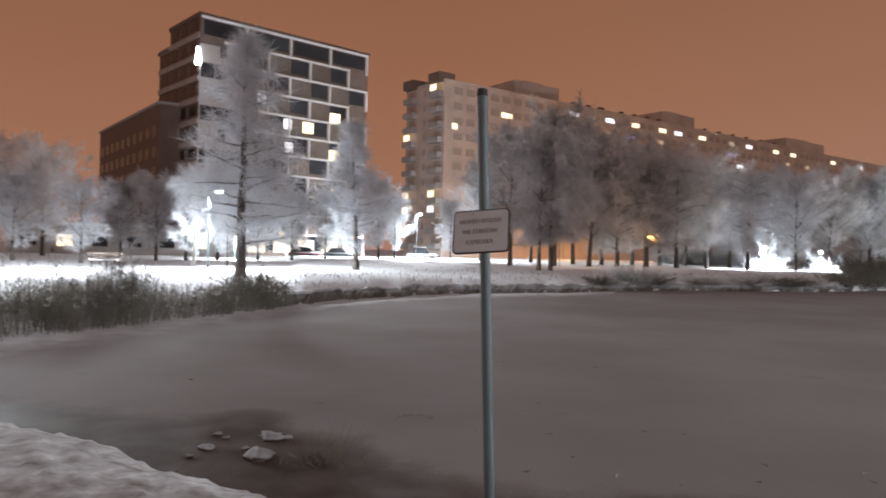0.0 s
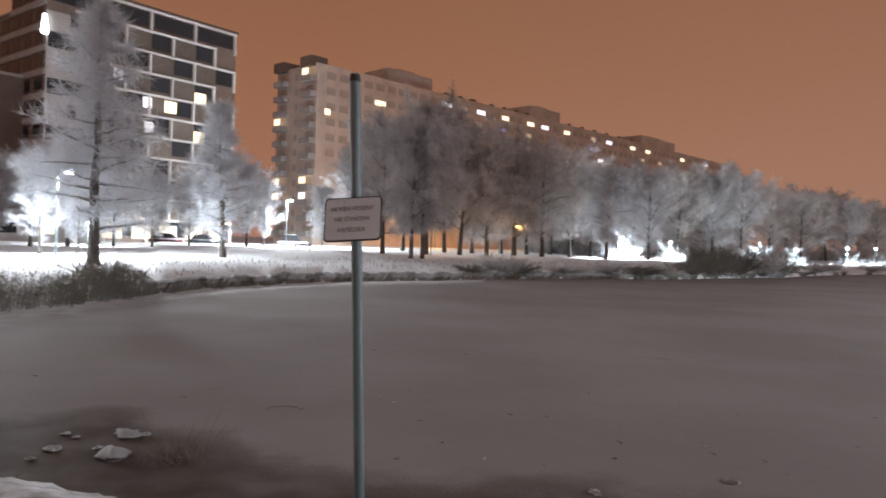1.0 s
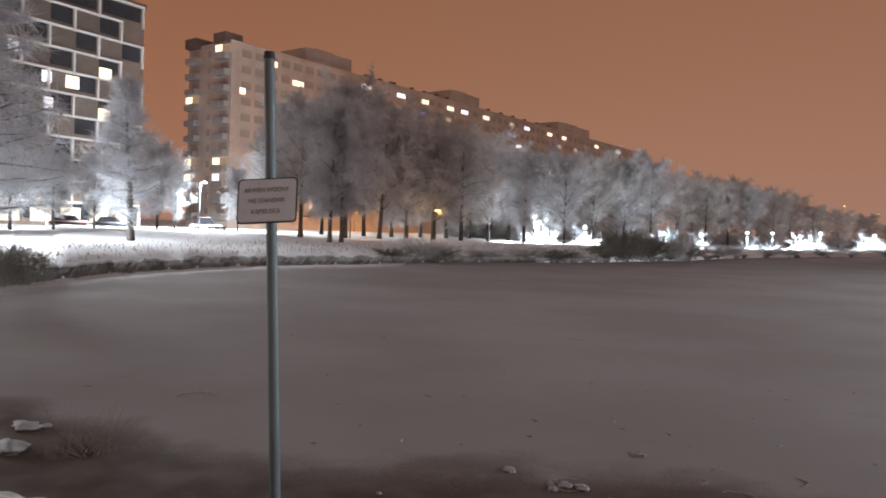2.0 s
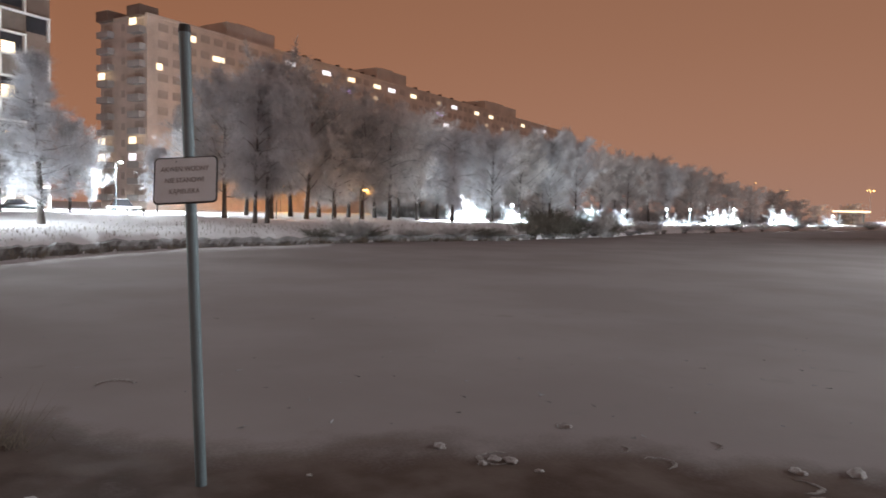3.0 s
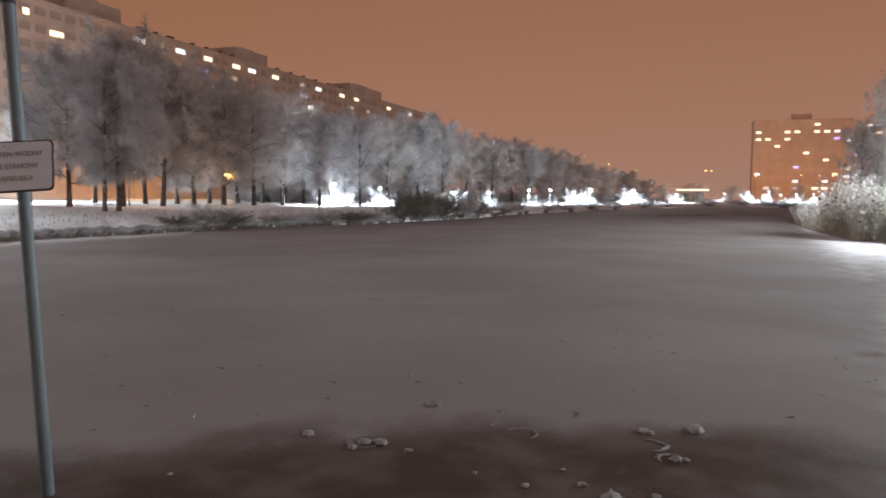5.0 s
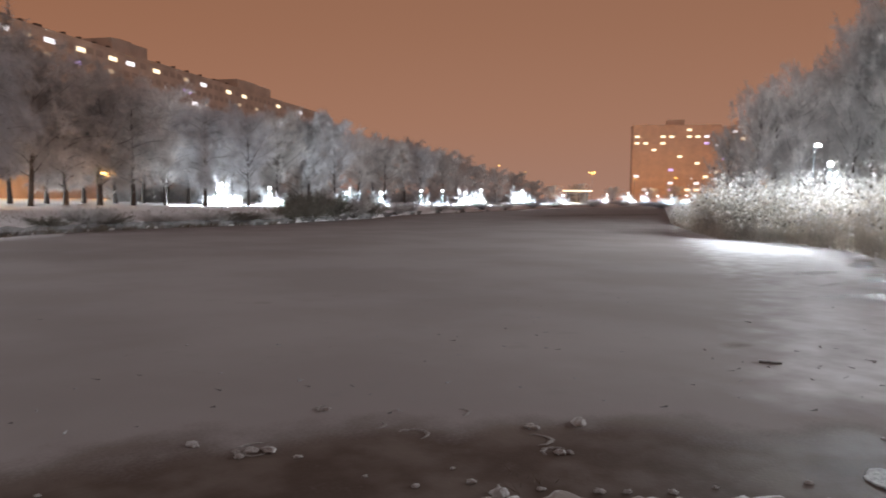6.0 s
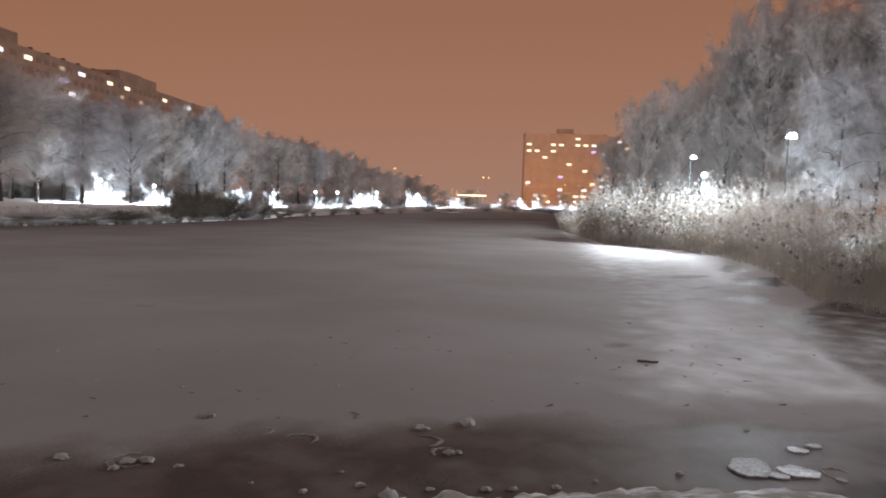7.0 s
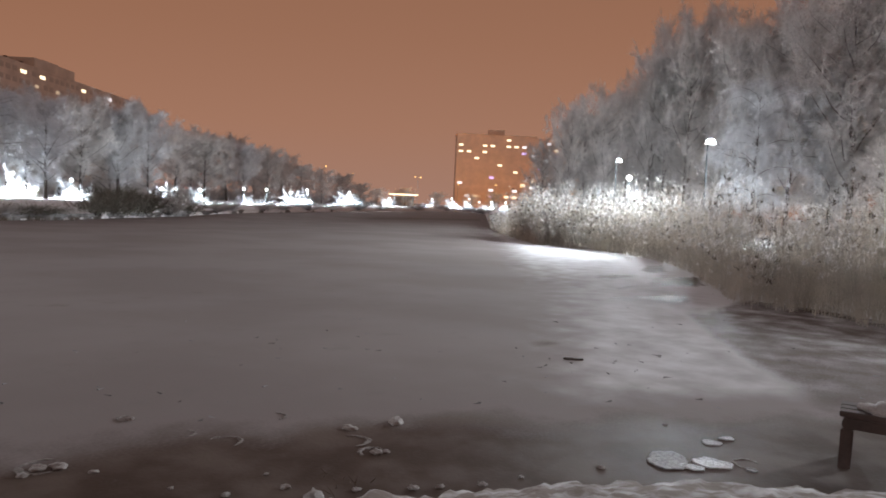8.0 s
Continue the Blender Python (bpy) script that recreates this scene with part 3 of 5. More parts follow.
def tower(origin, direction, L, D, H, seed, lit_share, label):
    house = thing("apartment_tower", oriented(origin, direction), label, "building")
    part("wall", boxes((0, 0, 0, L, D, H)), M_PANEL_HAZED, house)
    part("roof", boxes((-0.3, -0.3, H, L + 0.3, D + 0.3, H + 0.6), (L * 0.4, 3, H + 0.6, L * 0.6, 8, H + 3.2)), M_PANEL_HAZED, house)
    rng = random.Random(seed)
    meshes = [pane_mesh(2.0, 0.9, q) for q in (M_LIT, M_LIT, M_LITCOLD, M_LITVIOLET)]
    # unlit panes take the wall's haze tint, so they fade into it
    dark = pane_mesh(1.9, 1.2, M_PANEL_HAZED)
    nx = int(L / 3.6)
    for row in range(int(H / 3) - 1):
        for k in range(nx):
            z, x = H - 3 * (row + 1) + 0.8, 2 + (L - 4) * k / (nx - 1)
            if rng.random() < lit_share:
                put("lit_window", meshes[rng.choice((0, 0, 0, 0, 1, 1, 1, 1, 2, 2, 2, 3))], house, x, -0.05, z)
            else:
                put("window", dark, house, x, -0.02, z)
    return house


tower((283, 188), (0.60, -0.80), 38, 14, 35, 5, 0.24, "distant apartment tower with scattered lit windows")
tower((303, 160), (0.55, -0.83), 26, 14, 34, 9, 0.2, "distant apartment tower partly behind frosted trees")


# ---------------- sign on its pole ----------------
def sign_post():
    post = thing("sign_post", None, "leaning galvanised pole with a white framed bathing notice", "sign")
    foot, top = Vector((0.398, 5.245, -0.15)), Vector((0.262, 5.235, 3.15))
    bm = bmesh.new()
    rod(bm, foot, top, 0.039, 0.039, 16)
    part("pole", bm, M_STEEL, post, smooth=False)
    bm = bmesh.new()
    rod(bm, top - Vector((0, 0, 0.002)), top + Vector((0, 0, 0.05)), 0.043, 0.036, 16)
    part("cap", bm, M_BLACK, post, "black plastic pole cap")
    c = Vector((0.268, 5.10, 2.148))
    u = Vector((0.925, -0.37, 0.075)).normalized()
    v = Vector((0.06, 0.27, 1.0))
    v = (v - u * v.dot(u)).normalized()
    w = u.cross(v)
    m = Matrix(((u.x, v.x, w.x, c.x), (u.y, v.y, w.y, c.y), (u.z, v.z, w.z, c.z), (0, 0, 0, 1)))

    def plate(wd, ht, d0, d1, r):
        bm = bmesh.new()
        pts = []
        for sx, sy, a0 in ((1, 1, 0), (-1, 1, 90), (-1, -1, 180), (1, -1, 270)):
            for a in (0, 30, 60, 90):
                t = radians(a0 + a)
                pts.append((sx * (wd / 2 - r) + r * math.cos(t), sy * (ht / 2 - r) + r * math.sin(t)))
        lo = [bm.verts.new((x, y, d0)) for x, y in pts]
        hi = [bm.verts.new((x, y, d1)) for x, y in pts]
        bm.faces.new(hi), bm.faces.new(lo[::-1])
        for k in range(len(pts)):
            j = (k + 1) % len(pts)
            bm.faces.new((lo[k], lo[j], hi[j], hi[k]))
        return bm

    back = part("border", plate(0.425, 0.325, -0.012, 0.0, 0.03), M_BLACK, post, "black rounded border")
    face = part("plate", plate(0.405, 0.305, 0.0, 0.004, 0.024), M_SIGN, post, "white sheet with black lettering")
    for q in (back, face):
        q.matrix_basis = m
    for k, words in enumerate(("AKWEN WODNY", "NIE STANOWI", "K\u0104PIELISKA")):
        cu = bpy.data.curves.new("lettering", "FONT")
        cu.body, cu.size, cu.align_x, cu.extrude = words, 0.047, "CENTER", 0.0006
        cu.align_y = "CENTER"
        tmp = bpy.data.objects.new("lettering", cu)
        scene.collection.objects.link(tmp)
        me = bpy.data.meshes.new_from_object(tmp.evaluated_get(bpy.context.evaluated_depsgraph_get()))
        scene.collection.objects.unlink(tmp)
        bpy.data.objects.remove(tmp)
        me.materials.clear()
        me.materials.append(M_LETTER)
        line = new("lettering", me)
        line.parent = post
        line.matrix_basis = m @ pose(-0.005, 0.075 - 0.078 * k, 0.0052) @ Matrix.Diagonal((0.86, 1, 1, 1))
    for dz in (0.11, -0.11):
        bm = bmesh.new()
        q = c + Vector((0, 0.012 + 0.27 * dz, dz))
        box(bm, -0.06, 0.012, -0.015, 0.06, 0.11 - 0.2 * dz, 0.015)
        cl = part("clamp", bm, M_STEEL, post, "steel clamp")
        cl.location = q
    return post


sign_post()


# ---------------- trees ----------------
def make_tree(seed, H, spread, clear, style, twigs, material, thick=1.0, name="tree"):
    """A bare frosted tree: a tapered trunk with limbs, and a crown of fine twigs."""
    rng = np.random.default_rng(seed)
    root = thing(name)
    a, b, r0, r1 = [], [], [], []
    steps = 9
    path = [np.array([0, 0, -0.25])]
    lean = rng.normal(0, 0.015, 2)
    for k in range(1, steps + 1):
        z = H * 0.93 * k / steps
        path.append(np.array([lean[0] * z + rng.normal(0, 0.012 * H / 6), lean[1] * z + rng.normal(0, 0.012 * H / 6), z]))
    tr = 0.016 * H + 0.03
    for k in range(steps):
        a.append(path[k]), b.append(path[k + 1])
        r0.append(tr * (1 - 0.9 * k / steps) * (1.25 if k == 0 else 1)), r1.append(tr * (1 - 0.9 * (k + 1) / steps))
    n1 = 46 if style == "spire" else 34
    ends = []
    for k in range(n1):
        f = clear + (0.97 - clear) * ((k + rng.random()) / n1) ** (0.9 if style == "spire" else 0.8)
        z = f * H * 0.93
        i = min(steps - 1, int(f * steps))
        p = path[i] + (path[i + 1] - path[i]) * (f * steps - i)
        az = k * 2.4 + rng.normal(0, 0.4)
        g = (f - clear) / (1 - clear)
        if style == "spire":
            ln, up = spread * (1.0 - 0.75 * g ** 1.6) * rng.uniform(0.6, 1.1), rng.uniform(-0.15, 0.3)
        elif style == "weep":
            ln, up = spread * (0.55 + 0.6 * math.sin(math.pi * min(1, g * 0.85 + 0.12))) * rng.uniform(0.6, 1.05), 0.7
        else:
            ln, up = spread * (0.45 + 0.7 * math.sin(math.pi * min(1, g * 0.8 + 0.15))) * rng.uniform(0.6, 1.1), rng.uniform(0.3, 1.1)
        d = np.array([math.cos(az), math.sin(az), up])
        d /= np.linalg.norm(d)
        q = p
        rr = max(0.018, tr * 0.45 * (1 - 0.7 * f))
        for s in range(4):
            d2 = d + rng.normal(0, 0.13, 3) + np.array([0, 0, (-0.28 * s if style == "weep" else 0.04 * s)])
            d2 /= np.linalg.norm(d2)
            e = q + d2 * ln / 4
            a.append(q), b.append(e), r0.append(rr * (1 - s * 0.22)), r1.append(rr * (1 - (s + 1) * 0.22))
            ends.append((q, e, ln))
            q = e
    v, f = limbs(a[:steps], b[:steps], np.array(r0[:steps]), np.array(r1[:steps]))
    sheet("trunk", v, f, M_BARK, root, "dark upright trunk", smooth=True)
    v, f = limbs(a[steps:], b[steps:], np.array(r0[steps:]), np.array(r1[steps:]))
    tagged(sheet("branchwork", v, f, M_LIMB, root, "bare limbs rimmed with frost", smooth=True), kind="stuff")
    # second-order branches, then twigs on them
    ends_a, ends_b = np.array([e[0] for e in ends]), np.array([e[1] for e in ends])
    lens = np.array([e[2] for e in ends])
    per = 5
    idx = np.repeat(np.arange(len(ends)), per)
    t = rng.random(len(idx))[:, None]
    base = ends_a[idx] * (1 - t) + ends_b[idx] * t
    d = (ends_b - ends_a)[idx]
    d /= np.linalg.norm(d, axis=1)[:, None]
    d = d * 0.6 + rng.normal(0, 0.55, d.shape) + np.array([0, 0, -0.25 if style == "weep" else (0.05 if style == "spire" else 0.25)])
    d /= np.linalg.norm(d, axis=1)[:, None]
    ln = (lens[idx] * rng.uniform(0.16, 0.42, len(idx)))[:, None]
    tip = base + d * ln
    v1, f1 = spikes(base, tip, np.full(len(base), 0.04))
    m = np.repeat(np.arange(len(base)), max(1, twigs // len(base)))
    t = rng.random(len(m))[:, None] ** 0.7
    b2 = base[m] * (1 - t) + tip[m] * t
    d2 = d[m] * 0.5 + rng.normal(0, 0.6, (len(m), 3)) + np.array([0, 0, -0.55 if style == "weep" else 0.1])
    d2 /= np.linalg.norm(d2, axis=1)[:, None]
    l2 = (H * rng.uniform(0.025, 0.075, len(m)))[:, None]
    v2, f2 = slivers(b2, b2 + d2 * l2, rng.uniform(0.014, 0.038, len(m)) * thick, rng)
    crown = tagged(sheet("crown", np.vstack([v1, v2]), np.vstack([f1, f2 + len(v1)]), material, root, "crown of fine twigs under hoar frost"), kind="stuff")
    return root


def shrub(seed, material, n=2600, name="bush"):
    """A rounded leafless bush about 1 m high and 2 m wide."""
    rng = np.random.default_rng(seed)
    root = thing(name)
    k = 60
    az, up = rng.random(k) * 6.283, rng.uniform(0.35, 1.5, k)
    d = np.stack([np.cos(az), np.sin(az), up], 1)
    d /= np.linalg.norm(d, axis=1)[:, None]
    base = np.stack([rng.normal(0, 0.15, k), rng.normal(0, 0.15, k), np.full(k, -0.1)], 1)
    tip = base + d * rng.uniform(0.7, 1.15, k)[:, None]
    v, f = spikes(base, tip, np.full(k, 0.035))
    sheet("stem_clump", v, f, M_BARK, root)
    m = rng.integers(0, k, n)
    t = rng.uniform(0.2, 1, n)[:, None]
    b2 = base[m] * (1 - t) + tip[m] * t
    d2 = d[m] * 0.6 + rng.normal(0, 0.6, (n, 3))
    d2 /= np.linalg.norm(d2, axis=1)[:, None]
    v, f = spikes(b2, b2 + d2 * rng.uniform(0.1, 0.35, n)[:, None], rng.uniform(0.012, 0.03, n))
    tagged(sheet("crown", v, f, material, root, "fine frosted twigs"), kind="stuff")
    return root


def ragged_shrub(seed, material, name="bush"):
    """A wild upright bush with long forked stems and hanging frost."""
    rng = np.random.default_rng(seed)
    root = thing(name)
    a, b, w = [], [], []
    for k in range(26):
        az, up = rng.random() * 6.283, rng.uniform(0.5, 2.6)
        d = np.array([math.cos(az), math.sin(az), up])
        d /= np.linalg.norm(d)
        q = np.array([rng.normal(0, 0.2), rng.normal(0, 0.2), -0.1])
        ln = rng.uniform(0.5, 1.25) * (0.75 + 0.35 * math.sin(az * 2 + seed))
        for j in range(4):
            d = d + rng.normal(0, 0.22, 3) + np.array([0, 0, -0.12 * j])
            d /= np.linalg.norm(d)
            e = q + d * ln / 4
            a.append(q), b.append(e), w.append(0.03 - 0.006 * j)
            q = e
    a, b = np.array(a), np.array(b)
    v, f = spikes(a, b, np.array(w))
    sheet("stem_clump", v, f, M_BARK, root)
    n = 3600
    m = rng.integers(0, len(a), n)
    t = rng.random(n)[:, None]
    p = a[m] * (1 - t) + b[m] * t
    d = (b - a)[m]
    d = d / np.linalg.norm(d, axis=1)[:, None] * 0.9 + rng.normal(0, 0.55, (n, 3))
    v, f = spikes(p, p + d * rng.uniform(0.05, 0.17, n)[:, None], rng.uniform(0.012, 0.034, n))
    tagged(sheet("crown", v, f, material, root, "ragged twigs white with frost"), kind="stuff")
    return root


KINDS = {
    "larch": make_tree(3, 12, 2.6, 0.16, "spire", 24000, M_FROSTPALE, 0.6),
    "oval": make_tree(7, 12, 4.4, 0.17, "oval", 24000, M_FROST, 1.4),
    "weep": make_tree(11, 12, 4.4, 0.2, "weep", 24000, M_FROST, 1.35),
    "dark": make_tree(13, 12, 4.6, 0.14, "oval", 24000, M_FROSTDARK, 1.4),
    "tall": make_tree(17, 12, 4.0, 0.14, "weep", 24000, M_FROSTDARK, 1.4),
    "thicket": make_tree(23, 12, 5.2, 0.03, "oval", 20000, M_FROSTDARK, 1.7),
    "pale": make_tree(19, 12, 4.6, 0.12, "oval", 20000, M_FROSTPALE, 1.2),
}
WORDS = {
    "larch": "slender bare larch with level branches under hoar frost",
    "oval": "bare broad-crowned tree under grey hoar frost",
    "weep": "bare drooping tree under grey hoar frost",
    "dark": "dark bare tree with thin frost on its twigs",
    "tall": "tall dark bare tree with drooping twigs",
    "thicket": "low-branched frosted tree with a broad crown",
    "pale": "bare tree white with thick hoar frost",
}
used = set()


def tree(kind, bearing, r, top, width=1.0, group="frosted trees", ground_z=0.55):
    """Stands a tree on a bearing, top metres high."""
    p = polar(bearing, r, ground_z)
    h = (top - ground_z) / 12.0
    m = pose(p.x, p.y, p.z, 0, 0, (bearing * 47 + r * 13) % 360) @ Matrix.Diagonal((h * width, h * width, h, 1))
    if kind not in used:
        used.add(kind)
        ob = KINDS[kind]
        ob.matrix_basis = m
    else:
        ob = KINDS[kind]
        old = tuple(ob.scale)
        ob.scale = (1, 1, 1)
        ob = copy_thing(ob, m)
        KINDS[kind].scale = old
    return tagged(ob, WORDS[kind], "tree", group)


# lawn trees, the grove, the far shore and the wood beside the reeds: kind, bearing, distance, height of the top, width
TREES = [
    ("larch", -15.9, 28.5, 10.8, 1.15), ("larch", -6.9, 42, 10.2, 1.1),
    ("weep", 7.7, 50, 11.0, 0.85), ("weep", 8.6, 51, 11.4, 0.85), ("oval", 5.4, 66, 13.4, 0.95), ("oval", 8.9, 70, 15.6, 0.9),
]
TREES2 = [
    ("dark", 11.6, 70, 13.6, 1.0), ("tall", 13.8, 72, 12.8, 1.1), ("dark", 16.0, 76, 13.0, 1.05), ("tall", 18.2, 78, 12.8, 1.15), ("dark", 20.4, 84, 13.0, 1.1),
    ("weep", 23.2, 78, 11.4, 1.0), ("oval", 22.0, 94, 12.6, 1.1), ("oval", 26.4, 80, 10.8, 1.0), ("dark", 28.6, 100, 12.6, 1.1), ("oval", 31.0, 104, 13.0, 1.0),
    ("tall", 14.9, 94, 14.2, 1.1), ("dark", 7.0, 90, 16.0, 0.9), ("oval", 3.0, 92, 12.4, 0.8), ("dark", 18.8, 100, 13.8, 1.1), ("tall", 25.2, 100, 12.6, 1.2),
    ("dark", 10.4, 86, 15.0, 1.0), ("tall", 12.6, 88, 14.2, 1.1), ("dark", 17.0, 92, 13.6, 1.1), ("tall", 22.8, 104, 13.2, 1.1), ("dark", 20.6, 112, 14.0, 1.1), ("tall", 27.2, 110, 13.4, 1.1), ("dark", 24.0, 114, 13.6, 1.1),
]
TREES3 = [
    ("oval", 33.0, 112, 13.6, 0.9), ("dark", 34.8, 124, 12.0, 1.2), ("thicket", 37.0, 128, 11.8, 1.1), ("dark", 38.6, 150, 13.0, 1.2), ("oval", 39.8, 140, 11.6, 1.1), ("thicket", 41.6, 156, 11.8, 1.1), ("dark", 42.8, 190, 12.4, 1.3), ("tall", 44.2, 176, 10.6, 1.3),
    ("thicket", 45.8, 196, 9.6, 1.4), ("dark", 47.4, 225, 9.4, 1.6), ("thicket", 48.8, 236, 7.4, 1.7), ("oval", 36.0, 150, 13.4, 1.2), ("tall", 31.6, 128, 14.4, 1.1), ("dark", 40.6, 178, 13.2, 1.2),
    ("thicket", 52.4, 276, 7.4, 1.6), ("thicket", 50.2, 256, 6.4, 1.8), ("thicket", 55.0, 290, 6.6, 1.8), ("thicket", 57.8, 300, 6.6, 1.6), ("thicket", 30.4, 112, 12.4, 1.0), ("thicket", 59.6, 296, 7.6, 1.4),
    ("oval", -31.2, 56, 6.8, 1.2), ("dark", -29.4, 76, 10.8, 1.1), ("dark", -32.6, 82, 11.4, 1.1), ("pale", -27.0, 54, 6.2, 1.2), ("oval", -24.4, 60, 7.0, 1.1), ("oval", -22.0, 64, 7.6, 1.1), ("pale", -19.9, 66, 8.2, 1.1), ("pale", -19.3, 47, 6.4, 0.85), ("pale", -16.9, 50, 6.6, 0.75),
    ("oval", -17.6, 70, 9.6, 1.1), ("oval", -14.6, 72, 9.4, 1.0), ("oval", -12.0, 76, 8.0, 1.0), ("oval", -9.4, 82, 8.6, 0.9), ("oval", -5.2, 84, 10.4, 0.9), ("oval", -3.9, 92, 8.8, 0.8), ("weep", 0.6, 82, 8.4, 0.7),
]
TREES4 = [
    ("thicket", 63.4, 74, 8.6, 0.62), ("dark", 65.3, 72, 11.8, 0.62), ("tall", 66.6, 74, 12.4, 0.7), ("dark", 68.2, 72, 13.2, 0.62), ("tall", 69.8, 74, 14.2, 0.62), ("dark", 71.4, 72, 16.4, 0.56), ("tall", 72.6, 72, 18.4, 0.56), ("dark", 74.2, 70, 19.6, 0.58),
    ("tall", 75.8, 74, 20.4, 0.62), ("dark", 77.6, 68, 18.2, 0.62), ("tall", 79.4, 70, 19.0, 0.66), ("dark", 81.2, 66, 18.8, 0.66), ("tall", 83.2, 68, 20.4, 0.7), ("dark", 85.4, 62, 19.6, 0.75), ("tall", 88.0, 64, 20.6, 0.8), ("dark", 92, 62, 20.0, 0.9),
    ("dark", 73.4, 86, 21.4, 0.62), ("tall", 76.4, 86, 22.0, 0.7), ("dark", 79.6, 86, 22.4, 0.75), ("tall", 82.8, 86, 23.4, 0.75), ("dark", 86.2, 84, 23.4, 0.8), ("dark", 70.6, 88, 16.2, 0.62), ("tall", 68.0, 88, 14.0, 0.7), ("dark", 90.0, 80, 22.0, 0.8),
    ("weep", 79.0, 57, 12.5, 0.85), ("weep", 84.0, 64, 14.0, 0.8), ("thicket", 64.6, 78, 7.4, 0.7), ("thicket", 67.2, 80, 8.0, 0.8), ("thicket", 72.2, 78, 8.6, 0.9), ("thicket", 76.2, 68, 7.6, 0.9), ("thicket", 80.4, 68, 8.2, 0.9), ("thicket", 84.0, 64, 7.6, 1.0), ("thicket", 87.6, 58, 7.4, 1.0),
    ("thicket", 70.0, 96, 9.0, 1.1), ("thicket", 74.6, 98, 10.0, 1.2), ("thicket", 79.0, 98, 10.0, 1.2), ("thicket", 83.6, 98, 10.0, 1.2), ("thicket", 88.4, 96, 10.0, 1.2),
]
for row, grp in ((TREES, "lawn trees"), (TREES2, "grove trees"), (TREES3, "frosted trees"), (TREES4, "wood beside the reeds")):
    for kind, b, r, top, wd in row:
        tree(kind, b, r, top, wd, grp)

BUSH = {"grey": shrub(5, M_FROSTDARK), "pale": shrub(6, M_FROSTPALE), "brown": shrub(8, M_REEDDARK), "ragged": ragged_shrub(31, M_FROSTPALE), "wild": ragged_shrub(37, M_FROSTPALE)}
BWORDS = {"grey": "low dark leafless bush on the snowy bank", "pale": "low bush white with hoar frost", "brown": "brown tangle of dead growth on the bank", "ragged": "ragged upright bush white with hoar frost", "wild": "wild forked bush white with hoar frost beside a lamp"}
bush_used = set()


def bush(kind, bearing, r, size, height, z=0.35):
    p = polar(bearing, r, z)
    m = pose(p.x, p.y, p.z, 0, 0, (bearing * 71 + r * 5) % 360) @ Matrix.Diagonal((size / 2, size / 2, height, 1))
    if kind in bush_used:
        old = tuple(BUSH[kind].scale)
        BUSH[kind].scale = (1, 1, 1)
        ob = copy_thing(BUSH[kind], m)
        BUSH[kind].scale = old
    else:
        bush_used.add(kind)
        ob = BUSH[kind]
        ob.matrix_basis = m
    tagged(ob, BWORDS[kind], "bush", "bank bushes")


for kind, b, gap, size, height in (
    ("brown", 12.6, 0.9, 2.6, 0.7), ("grey", 15.0, 1.0, 3.0, 1.5), ("brown", 16.4, 0.8, 2.6, 0.9), ("grey", 20.2, 0.8, 3.4, 1.2), ("grey", 23.6, 0.9, 3.6, 1.5), ("brown", 25.6, 0.8, 3.6, 1.3),
    ("grey", 27.0, 0.9, 3.2, 1.2), ("brown", 29.2, 1.0, 3.0, 1.5), ("brown", 30.4, 1.2, 3.6, 2.6), ("brown", 31.4, 1.4, 4.0, 2.9), ("brown", 32.6, 1.2, 4.4, 2.7), ("grey", 34.2, 1.2, 4.6, 2.6), ("brown", 35.6, 1.0, 4.0, 2.2), ("grey", 37.8, 1.6, 4.0, 2.0),
    ("pale", 38.6, 2.6, 4.0, 2.4), ("grey", 41.2, 1.6, 4.2, 1.9), ("grey", 42.6, 1.6, 4.0, 1.7), ("pale", 44.6, 2.0, 5.0, 2.2), ("grey", 46.4, 2.0, 5.0, 2.0), ("pale", 48.6, 2.0, 6.0, 2.4), ("grey", 50.4, 2.0, 6.0, 2.2),
    ("grey", 53.4, 2.0, 7.0, 3.0), ("grey", 55.6, 2.0, 8.0, 3.0), ("pale", 57.6, 2.0, 8.0, 2.4), ("grey", 59.0, 2.0, 8.0, 3.0),
):
    bush(kind, b, float(profile(FAR, b)) + gap, size, height * (0.55 if b > 36.5 or 19 < b < 29 else 0.85))
for kind, b, gap, size, height in (("brown", -28.6, 0.9, 1.6, 0.8), ("grey", -26.4, 1.2, 1.8, 1.3), ("brown", -25.0, 1.1, 1.8, 1.3), ("brown", -17.0, 0.9, 1.4, 0.8), ("brown", -15.2, 0.9, 1.8, 1.2), ("brown", -13.6, 0.8, 1.4, 1.0)):
    bush(kind, b, float(profile(FAR, b)) + gap, size, height, 0.1)
# a dim hedge behind the far shore
for k in range(26):
    b = 18.5 + k * 1.2
    bush("grey", b, float(np.interp(b, [18, 32, 40, 49], [112, 138, 176, 262])) + 7 * wob(b, 1, 0.9), 9.0 + 4 * abs(wob(b, 6, 1.1)), 4.0 + 2.2 * wob(b, 4, 0.7), 0.45)
